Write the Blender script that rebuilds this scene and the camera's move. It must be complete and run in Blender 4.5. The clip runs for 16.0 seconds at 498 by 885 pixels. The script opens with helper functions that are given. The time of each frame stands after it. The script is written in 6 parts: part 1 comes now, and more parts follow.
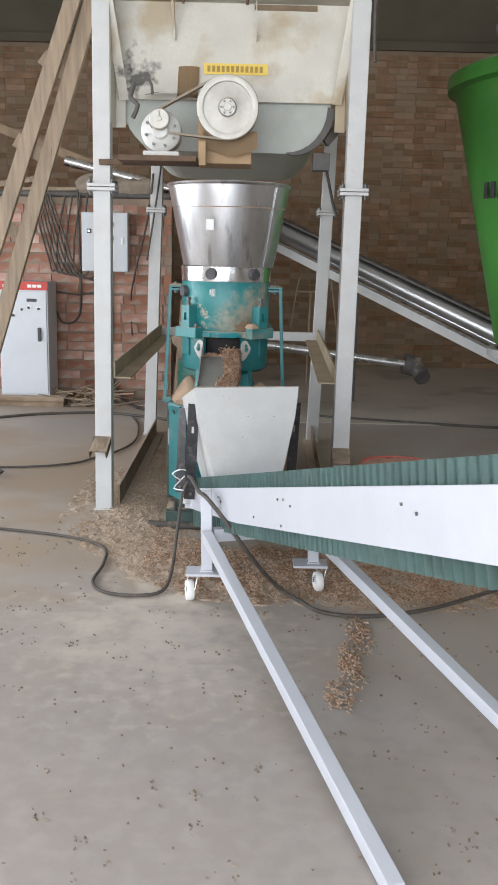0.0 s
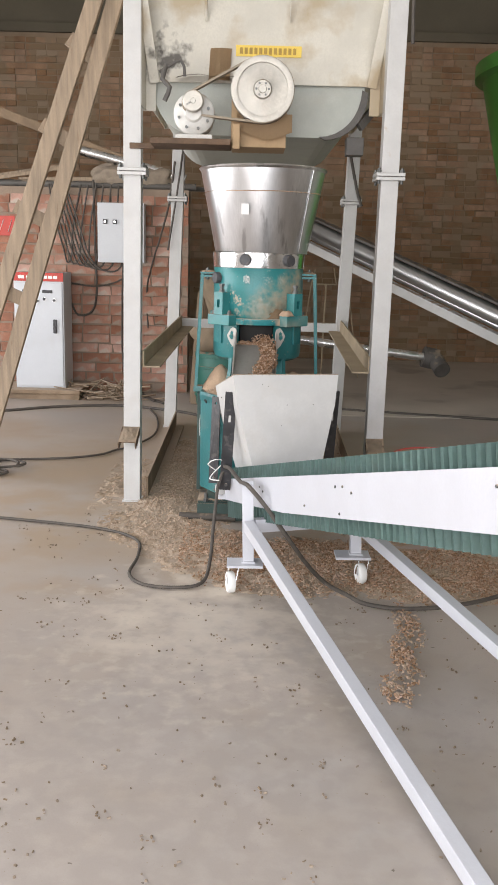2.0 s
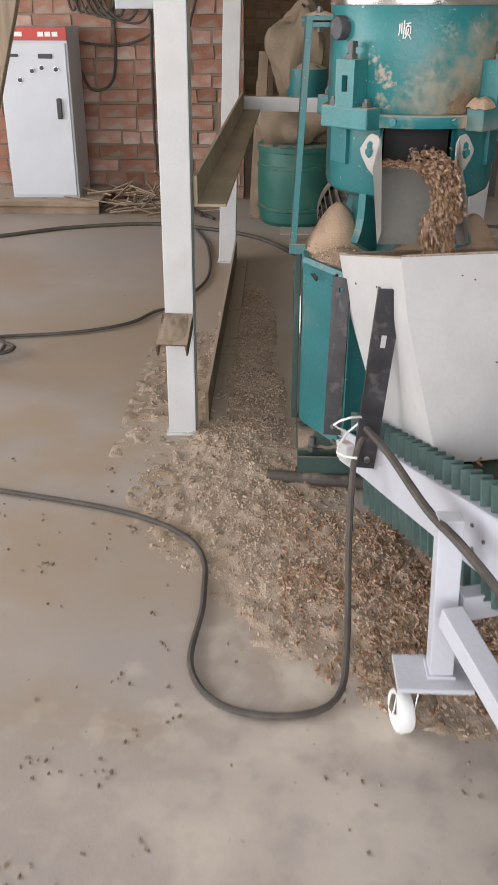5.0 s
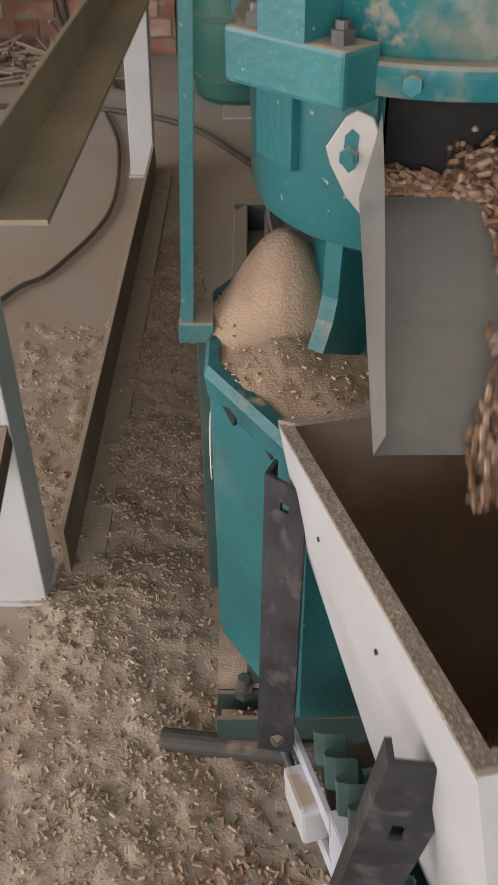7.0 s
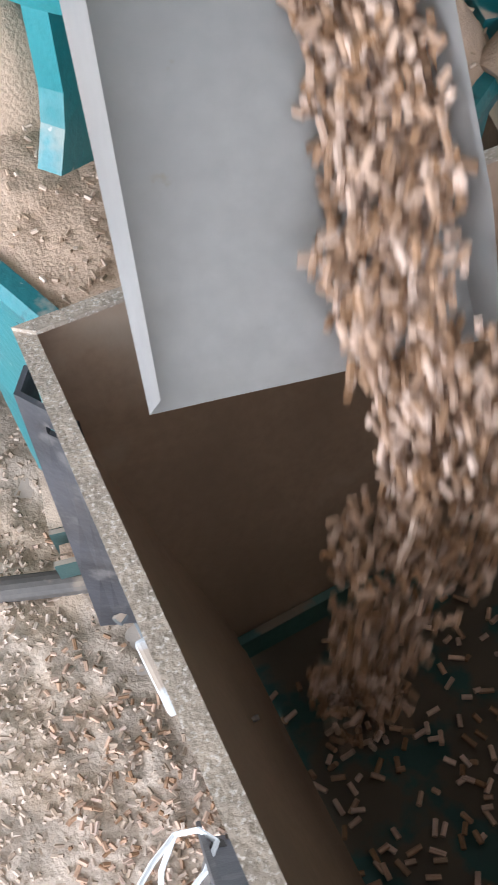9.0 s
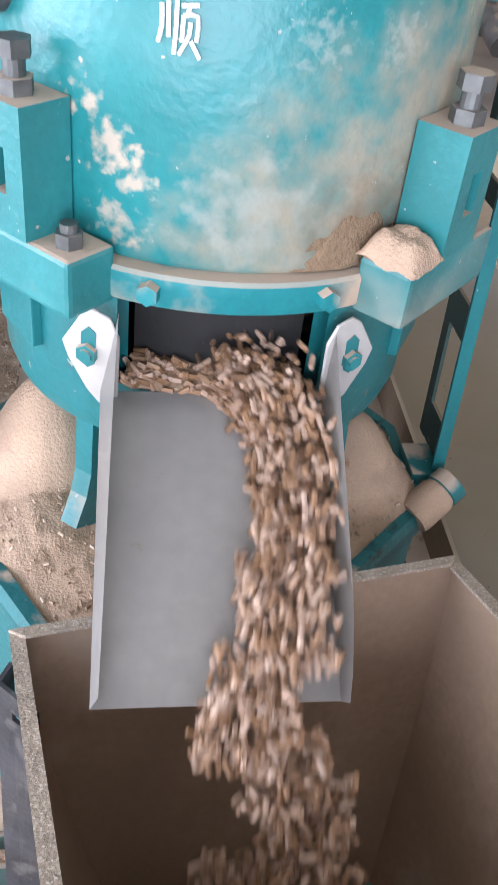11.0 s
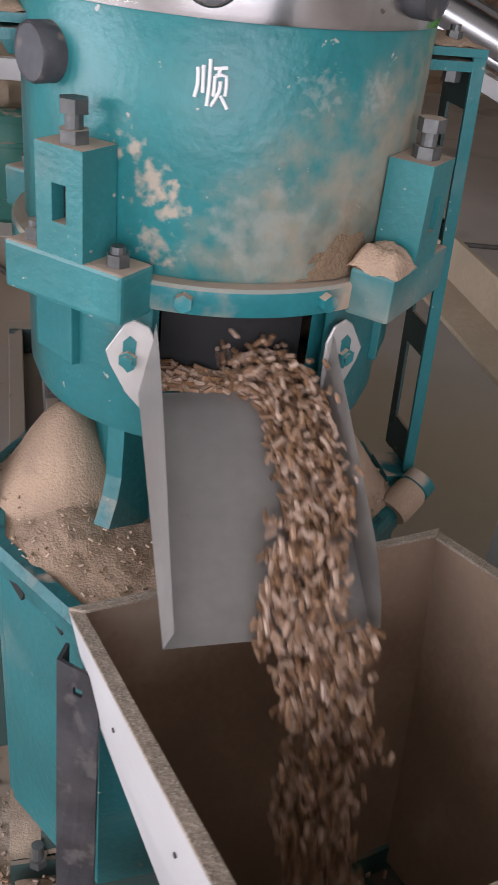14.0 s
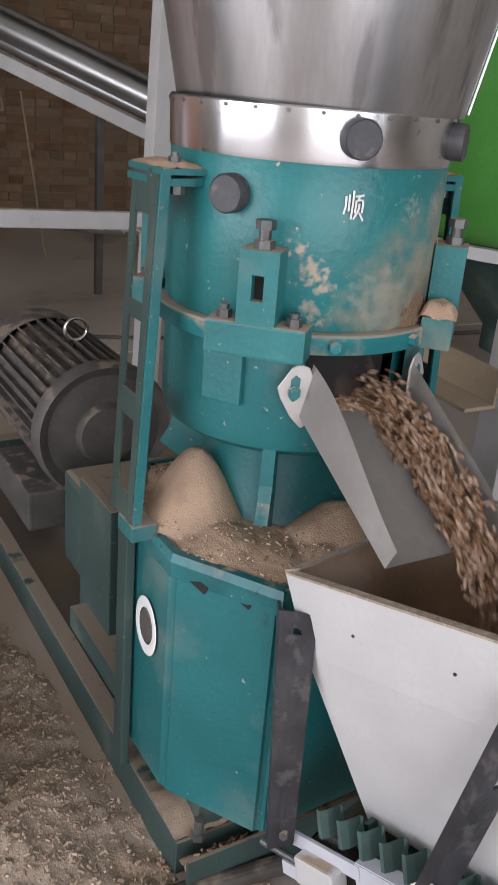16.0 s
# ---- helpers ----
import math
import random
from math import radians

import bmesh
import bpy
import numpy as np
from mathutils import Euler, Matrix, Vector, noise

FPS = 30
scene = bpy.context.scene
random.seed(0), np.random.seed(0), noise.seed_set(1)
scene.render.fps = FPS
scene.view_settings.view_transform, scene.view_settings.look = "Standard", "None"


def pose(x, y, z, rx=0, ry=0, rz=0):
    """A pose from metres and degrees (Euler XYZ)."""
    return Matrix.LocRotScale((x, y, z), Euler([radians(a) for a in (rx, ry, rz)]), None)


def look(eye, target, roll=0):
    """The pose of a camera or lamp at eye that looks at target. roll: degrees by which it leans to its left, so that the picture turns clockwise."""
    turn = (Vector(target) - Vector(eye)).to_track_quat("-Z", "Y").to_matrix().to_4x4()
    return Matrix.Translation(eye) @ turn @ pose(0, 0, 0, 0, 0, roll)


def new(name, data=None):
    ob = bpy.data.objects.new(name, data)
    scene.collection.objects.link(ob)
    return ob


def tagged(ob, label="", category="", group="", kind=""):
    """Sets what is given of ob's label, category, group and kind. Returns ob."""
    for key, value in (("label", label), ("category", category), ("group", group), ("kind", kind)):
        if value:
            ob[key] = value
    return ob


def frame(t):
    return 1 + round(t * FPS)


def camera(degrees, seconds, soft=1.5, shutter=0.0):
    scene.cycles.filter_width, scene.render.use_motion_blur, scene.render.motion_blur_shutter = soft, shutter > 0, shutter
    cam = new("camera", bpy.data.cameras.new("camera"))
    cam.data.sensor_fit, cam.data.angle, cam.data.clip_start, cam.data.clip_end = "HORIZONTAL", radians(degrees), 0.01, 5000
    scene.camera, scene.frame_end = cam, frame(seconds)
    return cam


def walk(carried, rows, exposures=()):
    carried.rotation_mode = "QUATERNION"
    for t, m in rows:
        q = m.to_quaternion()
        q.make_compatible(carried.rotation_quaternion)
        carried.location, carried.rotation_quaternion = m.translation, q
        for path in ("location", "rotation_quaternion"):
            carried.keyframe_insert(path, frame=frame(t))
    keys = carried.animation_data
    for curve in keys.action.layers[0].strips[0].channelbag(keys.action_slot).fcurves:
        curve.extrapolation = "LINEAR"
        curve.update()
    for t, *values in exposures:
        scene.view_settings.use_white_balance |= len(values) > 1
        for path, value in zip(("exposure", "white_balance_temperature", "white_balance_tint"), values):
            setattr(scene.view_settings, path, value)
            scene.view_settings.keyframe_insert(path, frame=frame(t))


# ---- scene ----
cam = camera(31.7, 16.0, 1.5, 0.22)
METRES, EYE, TILT, LEAN, TURN = 4.8, 1.224, -11.8, -1.3, 0.0
ROWS = [
    (0.0, 0.0, 0.0, 0.0, 0.0, 0.0, -0.0),
    (0.5, -0.0186, 0.0048, 0.0033, 0.77, 1.84, 0.04),
    (1.0, -0.0208, 0.0045, 0.0027, 0.85, 2.11, -0.32),
    (1.5, -0.0268, 0.0058, -0.0017, 0.36, 1.24, -0.48),
    (2.0, -0.0322, 0.0171, -0.0068, -0.07, -0.17, -0.04),
    (2.5, -0.0323, 0.0627, -0.0021, 0.59, -2.98, 0.18),
    (3.0, -0.0449, 0.1083, 0.0034, -0.49, -5.92, -0.51),
    (3.5, -0.0754, 0.1702, 0.0187, -0.41, -10.22, -0.21),
    (4.0, -0.0869, 0.2331, 0.0285, 1.91, -12.91, 0.22),
    (6.5, -0.0727, 0.602, 0.1086, 2.0, -20.08, 1.4),
    (7.0, -0.0636, 0.6522, 0.1114, 0.39, -25.98, 1.85),
    (7.5, -0.0616, 0.7021, 0.1167, -3.14, -35.75, 4.6),
    (8.0, -0.0576, 0.7109, 0.1124, -5.44, -43.8, 6.9),
    (8.5, -0.0532, 0.7123, 0.1153, -10.4, -49.24, 6.35),
    (9.0, -0.0456, 0.7136, 0.1177, -13.9, -50.73, 4.59),
    (9.5, -0.0426, 0.7102, 0.1253, -15.06, -47.83, 1.8),
    (10.0, -0.0399, 0.699, 0.136, -10.36, -41.22, -1.74),
    (12.5, -0.0411, 0.6661, 0.1419, -6.14, -15.32, -2.86),
    (13.0, -0.04, 0.6631, 0.1408, -5.97, -16.52, -2.49),
    (13.5, -0.0417, 0.6537, 0.1338, -7.71, -19.85, -2.39),
    (14.0, -0.0649, 0.6508, 0.1326, -13.69, -20.3, -1.59),
    (14.5, -0.1053, 0.65, 0.1299, -20.72, -18.72, 0.54),
    (15.0, -0.1311, 0.6304, 0.1281, -22.6, -17.36, 1.47),
    (15.5, -0.1545, 0.6063, 0.125, -25.01, -15.67, 1.59),
    (16.0, -0.1773, 0.6105, 0.1294, -29.57, -12.82, 2.5),
]
EXPOSURES = [(0.0, 0.04, 6250, 11), (0.4, 0.10, 6750, 14), (1.5, 0.16, 6750, 14), (2.5, 0.16, 6650, 14), (4.2, 0.1, 6600, 15), (6.3, -0.26, 6850, 16), (7.0, -0.3, 6900, 18), (7.5, 0.28, 6650, 18), (8.0, 0.5, 6250, 17), (8.5, 0.8, 5950, 15), (9.0, 1.2, 5700, 13),
             (10.0, 1.48, 5650, 14), (12.5, 0.12, 6250, 25), (14.0, 0.0, 6300, 23), (16.0, -0.24, 6400, 19)]
walk(cam, [(t, pose(0, 0, EYE, TILT, LEAN, TURN) @ pose(METRES * x, METRES * y, METRES * z, 90 + pitch, roll, yaw)) for t, x, y, z, yaw, pitch, roll in ROWS],
     EXPOSURES)

# The place is laid out in units of 0.8 m; U turns them into metres.
U = 0.8


def metres(m):
    m = m.copy()
    m.translation = m.translation * U
    return m


# ---- world and light ----
world = bpy.data.worlds.new("world")
scene.world = world
world.use_nodes = True
wn = world.node_tree.nodes
sky = wn.new("ShaderNodeTexSky")
sky.sky_type, sky.sun_disc, sky.sun_elevation, sky.sun_rotation = "NISHITA", False, radians(42), radians(215)
world.node_tree.links.new(sky.outputs[0], wn["Background"].inputs[0])
wn["Background"].inputs[1].default_value = 0.12

sun = new("sun", bpy.data.lights.new("sun", "SUN"))
sun.data.energy, sun.data.angle, sun.data.color = 1.0, radians(12), (1, 0.95, 0.88)
sun.matrix_world = look((-4, -8, 9), (0, 0, 0))


def opening_light(name, eye, target, w, h, watts, colour=(1, 0.97, 0.93)):
    """Area lamp that stands in for daylight at an assumed, unseen opening."""
    lamp = new(name, bpy.data.lights.new(name, "AREA"))
    lamp.data.shape, lamp.data.size, lamp.data.size_y = "RECTANGLE", w * U, h * U
    lamp.data.energy, lamp.data.color = watts, colour
    lamp.matrix_world = metres(look(eye, target))


# both openings are out of view, assumed behind and to the left
opening_light("daylight_gate", (-1.4, -1.95, 2.2), (-1.4, 3, 2.0), 7.6, 4.2, 285, (0.95, 0.98, 1.0))
opening_light("daylight_side", (-5.5, 5.0, 1.9), (0, 5.0, 1.7), 5.4, 2.6, 185, (0.95, 0.98, 1.0))

# ---- materials ----


def mat(name, base, rough=0.6, metal=0.0, var=0.25, scale=8.0, fine=90.0, bump=0.15, dust=0.0, dust_col=(0.42, 0.33, 0.25),
        rand=0.0, island=False, patches=(), fleck=None, second=None, second_at=0.6, second_scale=5.0, stretch=(1, 1, 1), spec=0.5):
    """Paint, metal, stone or wood: a base colour that varies at two scales, a second tone in patches, dust on what faces up."""
    m = bpy.data.materials.new(name)
    m.use_nodes = True
    nt = m.node_tree
    n, l = nt.nodes, nt.links
    b = n["Principled BSDF"]
    co = n.new("ShaderNodeTexCoord")
    mp = n.new("ShaderNodeMapping")
    mp.inputs["Scale"].default_value = [s / U for s in stretch]
    laid = n.new("ShaderNodeMapping")
    laid.inputs["Scale"].default_value = (1 / U,) * 3
    l.new(co.outputs["Object"], laid.inputs[0])
    l.new(co.outputs["Object"], mp.inputs[0])

    def tex(s, detail=5):
        t = n.new("ShaderNodeTexNoise")
        t.inputs["Scale"].default_value, t.inputs["Detail"].default_value = s, detail
        l.new(mp.outputs[0], t.inputs["Vector"])
        return t.outputs["Fac"]

    def ramp(fac, a, z):
        r = n.new("ShaderNodeMapRange")
        r.inputs["From Min"].default_value, r.inputs["From Max"].default_value = a, z
        l.new(fac, r.inputs["Value"])
        return r.outputs[0]

    def mixc(fac, a, z, kind="MIX"):
        x = n.new("ShaderNodeMix")
        x.data_type, x.blend_type = "RGBA", kind
        for sock, v in ((x.inputs["Factor"], fac), (x.inputs["A"], a), (x.inputs["B"], z)):
            if isinstance(v, (int, float)):
                sock.default_value = v
            elif isinstance(v, tuple):
                sock.default_value = (*v, 1)
            else:
                l.new(v, sock)
        return x.outputs["Result"]

    lo = tuple(max(0, c * (1 - var)) for c in base)
    hi = tuple(min(1, c * (1 + var)) for c in base)
    big, small = tex(scale), tex(fine, 6)
    col = mixc(ramp(big, 0.3, 0.7), lo, hi)
    col = mixc(ramp(small, 0.35, 0.75), col, mixc(0.5, col, lo))
    if second:
        col = mixc(ramp(tex(second_scale, 8), second_at - 0.03, second_at + 0.05), col, second)
    for centre, radius, tone, amount, grain in patches:
        soft, grain = grain < 0, abs(grain)
        dist = n.new("ShaderNodeVectorMath")
        dist.operation = "DISTANCE"
        l.new(laid.outputs[0], dist.inputs[0])
        dist.inputs[1].default_value = centre
        near = ramp(dist.outputs["Value"], radius, radius * 0.15)
        msk = n.new("ShaderNodeMath")
        msk.operation = "MULTIPLY_ADD"
        l.new(tex(grain, 9), msk.inputs[0])
        msk.inputs[1].default_value = 3.6
        l.new(near, msk.inputs[2])
        fac = n.new("ShaderNodeMath")
        fac.operation = "MULTIPLY"
        lo_at, hi_at = (1.7, 3.3) if soft else (2.3, 3.0)
        l.new(ramp(msk.outputs[0], lo_at, hi_at), fac.inputs[0])
        fac.inputs[1].default_value = amount
        lim = n.new("ShaderNodeMath")
        lim.operation = "MULTIPLY"
        l.new(fac.outputs[0], lim.inputs[0])
        l.new(ramp(near, 0.0, 0.35), lim.inputs[1])
        col = mixc(lim.outputs[0], col, tone)
    if fleck:
        col = mixc(ramp(tex(70, 4), 0.70, 0.725), col, fleck)
        col = mixc(ramp(tex(33, 6), 0.72, 0.74), col, tuple(c * 0.5 for c in fleck))
    if rand:
        if island:
            rnd = n.new("ShaderNodeNewGeometry").outputs["Random Per Island"]
        else:
            rnd = n.new("ShaderNodeObjectInfo").outputs["Random"]
        hv = n.new("ShaderNodeHueSaturation")
        v = n.new("ShaderNodeMapRange")
        v.inputs["To Min"].default_value, v.inputs["To Max"].default_value = 1 - rand, 1 + rand
        l.new(rnd, v.inputs["Value"])
        l.new(v.outputs[0], hv.inputs["Value"])
        l.new(col, hv.inputs["Color"])
        sm = n.new("ShaderNodeMath")
        sm.operation = "MULTIPLY_ADD"
        l.new(rnd, sm.inputs[0])
        sm.inputs[1].default_value, sm.inputs[2].default_value = -rand * 1.2, 1 + rand * 0.5
        l.new(sm.outputs[0], hv.inputs["Saturation"])
        col = hv.outputs[0]
    rgh = n.new("ShaderNodeMapRange")
    rgh.inputs["To Min"].default_value, rgh.inputs["To Max"].default_value = max(0.03, rough - 0.1), min(1, rough + 0.12)
    l.new(big, rgh.inputs["Value"])
    rout, mout = rgh.outputs[0], None
    if dust:
        geo = n.new("ShaderNodeNewGeometry")
        sep = n.new("ShaderNodeSeparateXYZ")
        l.new(geo.outputs["Normal"], sep.inputs[0])
        up = ramp(sep.outputs["Z"], 0.25, 0.85)
        amt = n.new("ShaderNodeMath")
        amt.operation = "MULTIPLY"
        l.new(up, amt.inputs[0])
        l.new(ramp(tex(14, 6), 0.62 - 0.4 * dust, 0.7 - 0.4 * dust), amt.inputs[1])
        side = n.new("ShaderNodeMath")
        side.operation = "MULTIPLY"
        l.new(ramp(tex(5, 8), 0.56, 0.78), side.inputs[0])
        side.inputs[1].default_value = 0.55 * dust
        tot = n.new("ShaderNodeMath")
        tot.operation, tot.use_clamp = "MAXIMUM", True
        l.new(amt.outputs[0], tot.inputs[0])
        l.new(side.outputs[0], tot.inputs[1])
        col = mixc(tot.outputs[0], col, dust_col)
        rr = n.new("ShaderNodeMix")
        l.new(tot.outputs[0], rr.inputs["Factor"])
        l.new(rout, rr.inputs["A"])
        rr.inputs["B"].default_value = 0.95
        rout = rr.outputs["Result"]
        if metal:
            mm = n.new("ShaderNodeMix")
            l.new(tot.outputs[0], mm.inputs["Factor"])
            mm.inputs["A"].default_value, mm.inputs["B"].default_value = metal, 0
            mout = mm.outputs["Result"]
    l.new(col, b.inputs["Base Color"])
    l.new(rout, b.inputs["Roughness"])
    b.inputs["Metallic"].default_value = metal
    if mout:
        l.new(mout, b.inputs["Metallic"])
    b.inputs["Specular IOR Level"].default_value = spec
    if bump:
        bp = n.new("ShaderNodeBump")
        bp.inputs["Strength"].default_value, bp.inputs["Distance"].default_value = bump, 0.004
        l.new(small, bp.inputs["Height"])
        l.new(bp.outputs[0], b.inputs["Normal"])
    return m


DUST = (0.40, 0.31, 0.235)
M_WHITE = mat("white_paint", (0.54, 0.535, 0.525), 0.45, var=0.07, dust=0.35, second=(0.45, 0.38, 0.30), second_at=0.72, second_scale=9)
# first patch is soot; the second paints the drive motor's shadow on the panel
M_BIN = mat("bin_paint", (0.62, 0.59, 0.515), 0.5, var=0.14, scale=3, dust=0.4, patches=(((-0.56, -0.03, 0.28), 0.20, (0.06, 0.05, 0.04), 0.95, 16), ((-0.25, -0.03, 0.15), 0.16, (0.16, 0.12, 0.08), 0.7, 9)), second=(0.47, 0.385, 0.265), second_at=0.55, second_scale=2.2)
M_WHITEBLUE = mat("conveyor_paint", (0.545, 0.555, 0.60), 0.38, var=0.04, second=(0.5, 0.46, 0.42), second_at=0.78, second_scale=14)
M_HOPIN = mat("hopper_inside", (0.30, 0.205, 0.135), 0.8, var=0.25, scale=5, second=(0.36, 0.275, 0.20), second_at=0.62)
M_TEAL = mat("teal_paint", (0.014, 0.145, 0.152), 0.38, var=0.2, scale=4, dust=0.5, second=(0.02, 0.10, 0.105), second_at=0.70, second_scale=26, bump=0.25, fleck=(0.30, 0.31, 0.27))
M_TEALWORN = mat("worn_teal_paint", (0.018, 0.15, 0.16), 0.42, var=0.3, scale=9, dust=0.12, second=(0.012, 0.06, 0.065), second_at=0.62, second_scale=30, bump=0.3, fleck=(0.40, 0.38, 0.32))
M_TEALDUST = mat("teal_paint_dusty", (0.016, 0.19, 0.205), 0.4, var=0.22, dust=0.85, second=(0.44, 0.33, 0.24), second_at=0.56, second_scale=5, bump=0.25)
M_LUG = mat("lug_paint", (0.022, 0.178, 0.182), 0.4, var=0.22, scale=9, dust=1.0, bump=0.25, fleck=(0.36, 0.36, 0.31))
M_DKGREEN = mat("dark_green_paint", (0.040, 0.075, 0.066), 0.6, var=0.25, scale=5, fine=160, dust=0.8, dust_col=(0.25, 0.20, 0.15), fleck=(0.18, 0.17, 0.14))
M_GALV = mat("galvanised_sheet", (0.64, 0.645, 0.66), 0.32, metal=1.0, var=0.18, scale=3.5, fine=40, bump=0.05, stretch=(3, 3, 0.35),
             second=(0.42, 0.42, 0.43), second_at=0.60, second_scale=6)
M_BAND = mat("bright_band", (0.70, 0.70, 0.71), 0.2, metal=1.0, var=0.14, scale=5, bump=0.02, fleck=(0.35, 0.34, 0.33))
M_CHUTE = mat("zinc_plate", (0.475, 0.455, 0.425), 0.36, metal=0.3, var=0.14, scale=5, fine=60, second=(0.42, 0.36, 0.27), second_at=0.72, second_scale=30, bump=0.06)
M_PIPE = mat("steel_pipe", (0.62, 0.62, 0.62), 0.25, metal=1.0, var=0.2, scale=4, dust=0.25)
M_TUBE = mat("galvanised_tube", (0.50, 0.50, 0.50), 0.34, metal=0.9, var=0.12, scale=3, bump=0.03)
M_BOLT = mat("zinc_bolt", (0.15, 0.155, 0.15), 0.5, metal=0.7, var=0.3, scale=40, dust=0.4)
M_PLUG = mat("dark_plug", (0.055, 0.055, 0.06), 0.5, var=0.3, scale=30, dust=0.2, second=(0.13, 0.11, 0.10), second_at=0.62, second_scale=40)
M_BLACK = mat("black_iron", (0.034, 0.034, 0.038), 0.45, var=0.4, scale=16, second=(0.075, 0.07, 0.068), second_at=0.6, second_scale=30, dust=0.15)
M_CABLE = mat("black_cable", (0.08, 0.068, 0.057), 0.65, var=0.3, scale=20)
M_BELT = mat("green_belt_rubber", (0.045, 0.115, 0.095), 0.65, var=0.25, scale=12, dust=0.5, dust_col=(0.15, 0.12, 0.085))
M_BELTEDGE = mat("belt_edge_rubber", (0.14, 0.235, 0.215), 0.6, var=0.2, scale=12, dust=0.25)
# near-black that stands in for the shade inside openings
M_SHADE = mat("opening_shade", (0.012, 0.011, 0.010), 0.8, var=0.3)
M_CONC = mat("concrete_floor", (0.40, 0.346, 0.303), 0.62, var=0.10, scale=1.6, fine=160, bump=0.08, fleck=(0.30, 0.25, 0.20), second=(0.375, 0.335, 0.30), second_at=0.56, second_scale=0.7,
             patches=(((-0.5, 6.4, 0), 5.6, (0.36, 0.28, 0.205), 0.92, 0.9), ((-0.9, 5.4, 0), 2.4, (0.37, 0.285, 0.205), 0.9, 3.0), ((-0.35, 3.55, 0), 0.85, (0.58, 0.51, 0.43), 0.85, 7), ((0.2, 2.4, 0), 1.2, (0.34, 0.28, 0.22), 0.45, 5), ((-0.1, 2.3, 0), 1.7, (0.37, 0.35, 0.34), 0.5, -2), ((-0.3, 3.3, 0), 1.0, (0.50, 0.44, 0.375), 0.6, 16), ((-0.4, 2.2, 0), 1.9, (0.30, 0.265, 0.24), 0.4, 14)))
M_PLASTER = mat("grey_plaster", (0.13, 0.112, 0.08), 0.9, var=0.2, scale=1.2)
M_SLAB = mat("back_slab", (0.47, 0.415, 0.355), 0.75, var=0.12, scale=1.4, fine=150, bump=0.08, second=(0.34, 0.295, 0.25), second_at=0.6, second_scale=1.2)
M_MORTARDK = mat("dusty_mortar", (0.30, 0.22, 0.15), 0.95, var=0.2, scale=3)
# pale tones for the unseen roof and walls, chosen to bounce fill light
M_ROOFBOUNCE = mat("roof_bounce_sheet", (0.55, 0.53, 0.49), 0.8, var=0.15, scale=0.8)
M_WALLBOUNCE = mat("wall_bounce_paint", (0.50, 0.47, 0.42), 0.9, var=0.15, scale=1.0)
M_MORTAR = mat("mortar", (0.27, 0.205, 0.155), 0.95, var=0.25, scale=3)
M_DIRT = mat("packed_dirt", (0.27, 0.205, 0.145), 0.95, var=0.3, scale=14, fine=300, bump=0.5)
M_BRICK = mat("brick", (0.40, 0.205, 0.145), 0.9, var=0.3, scale=9, rand=0.34, island=False, bump=0.6, second=(0.37, 0.29, 0.235), second_at=0.55, second_scale=7)
M_BRICKS = mat("brick_far", (0.34, 0.205, 0.122), 0.9, var=0.28, scale=5, rand=0.22, island=True, bump=0.5, second=(0.29, 0.205, 0.13), second_at=0.5, second_scale=3)
M_WOOD = mat("raw_wood", (0.31, 0.235, 0.165), 0.75, var=0.3, scale=6, fine=120, stretch=(6, 6, 0.5), second=(0.20, 0.13, 0.08), second_at=0.68, second_scale=10, bump=0.4)
M_WOODDK = mat("dusty_wood", (0.24, 0.17, 0.11), 0.85, var=0.3, scale=5, dust=0.8)
M_CARD = mat("cardboard", (0.42, 0.29, 0.17), 0.85, var=0.12, scale=5)
M_SAW = mat("sawdust", (0.45, 0.315, 0.215), 0.95, var=0.2, scale=9, fine=260, bump=0.55, second=(0.38, 0.265, 0.185), second_at=0.60, second_scale=14)
M_PELLET = mat("pellet", (0.37, 0.222, 0.132), 0.65, var=0.25, scale=60, rand=0.42, island=True, bump=0.2)
M_PELLETPALE = mat("pellet_floor", (0.405, 0.30, 0.215), 0.9, var=0.25, scale=60, rand=0.24, island=True, bump=0.3)
M_CABINET = mat("cabinet_grey", (0.55, 0.57, 0.60), 0.45, var=0.06, scale=3, dust=0.25)
M_RED = mat("red_panel", (0.50, 0.05, 0.035), 0.5, var=0.15)
M_LETTER = mat("white_lettering", (0.80, 0.80, 0.78), 0.6, var=0.05)
M_YELLOW = mat("yellow_sticker", (0.80, 0.58, 0.10), 0.5, var=0.06)
M_TANK = mat("green_tank_paint", (0.06, 0.245, 0.04), 0.4, var=0.2, scale=2, dust=0.2)
M_ALU = mat("cast_aluminium", (0.48, 0.455, 0.41), 0.5, metal=0.6, var=0.2, scale=14, dust=0.3)
M_MOTOR = mat("motor_paint", (0.62, 0.61, 0.58), 0.5, var=0.15, scale=12, dust=0.35)
M_IRON = mat("grey_cast_iron", (0.10, 0.092, 0.084), 0.6, var=0.3, scale=9, dust=0.3, dust_col=(0.26, 0.205, 0.155))
M_RUST = mat("rusty_plate", (0.13, 0.08, 0.05), 0.8, var=0.35, scale=14, dust=0.6, dust_col=(0.30, 0.225, 0.16))
M_OLDIRON = mat("old_iron", (0.075, 0.063, 0.052), 0.65, var=0.35, scale=20, dust=0.3, dust_col=(0.20, 0.155, 0.115))
M_RAIL = mat("dusty_rail", (0.40, 0.32, 0.22), 0.8, var=0.2, scale=4)
M_BARREL = mat("green_plastic", (0.02, 0.13, 0.10), 0.5, var=0.2, scale=5, dust=0.4, dust_col=(0.25, 0.20, 0.15))
M_BASIN = mat("red_plastic", (0.52, 0.075, 0.065), 0.45, var=0.12, scale=5, dust=0.2)
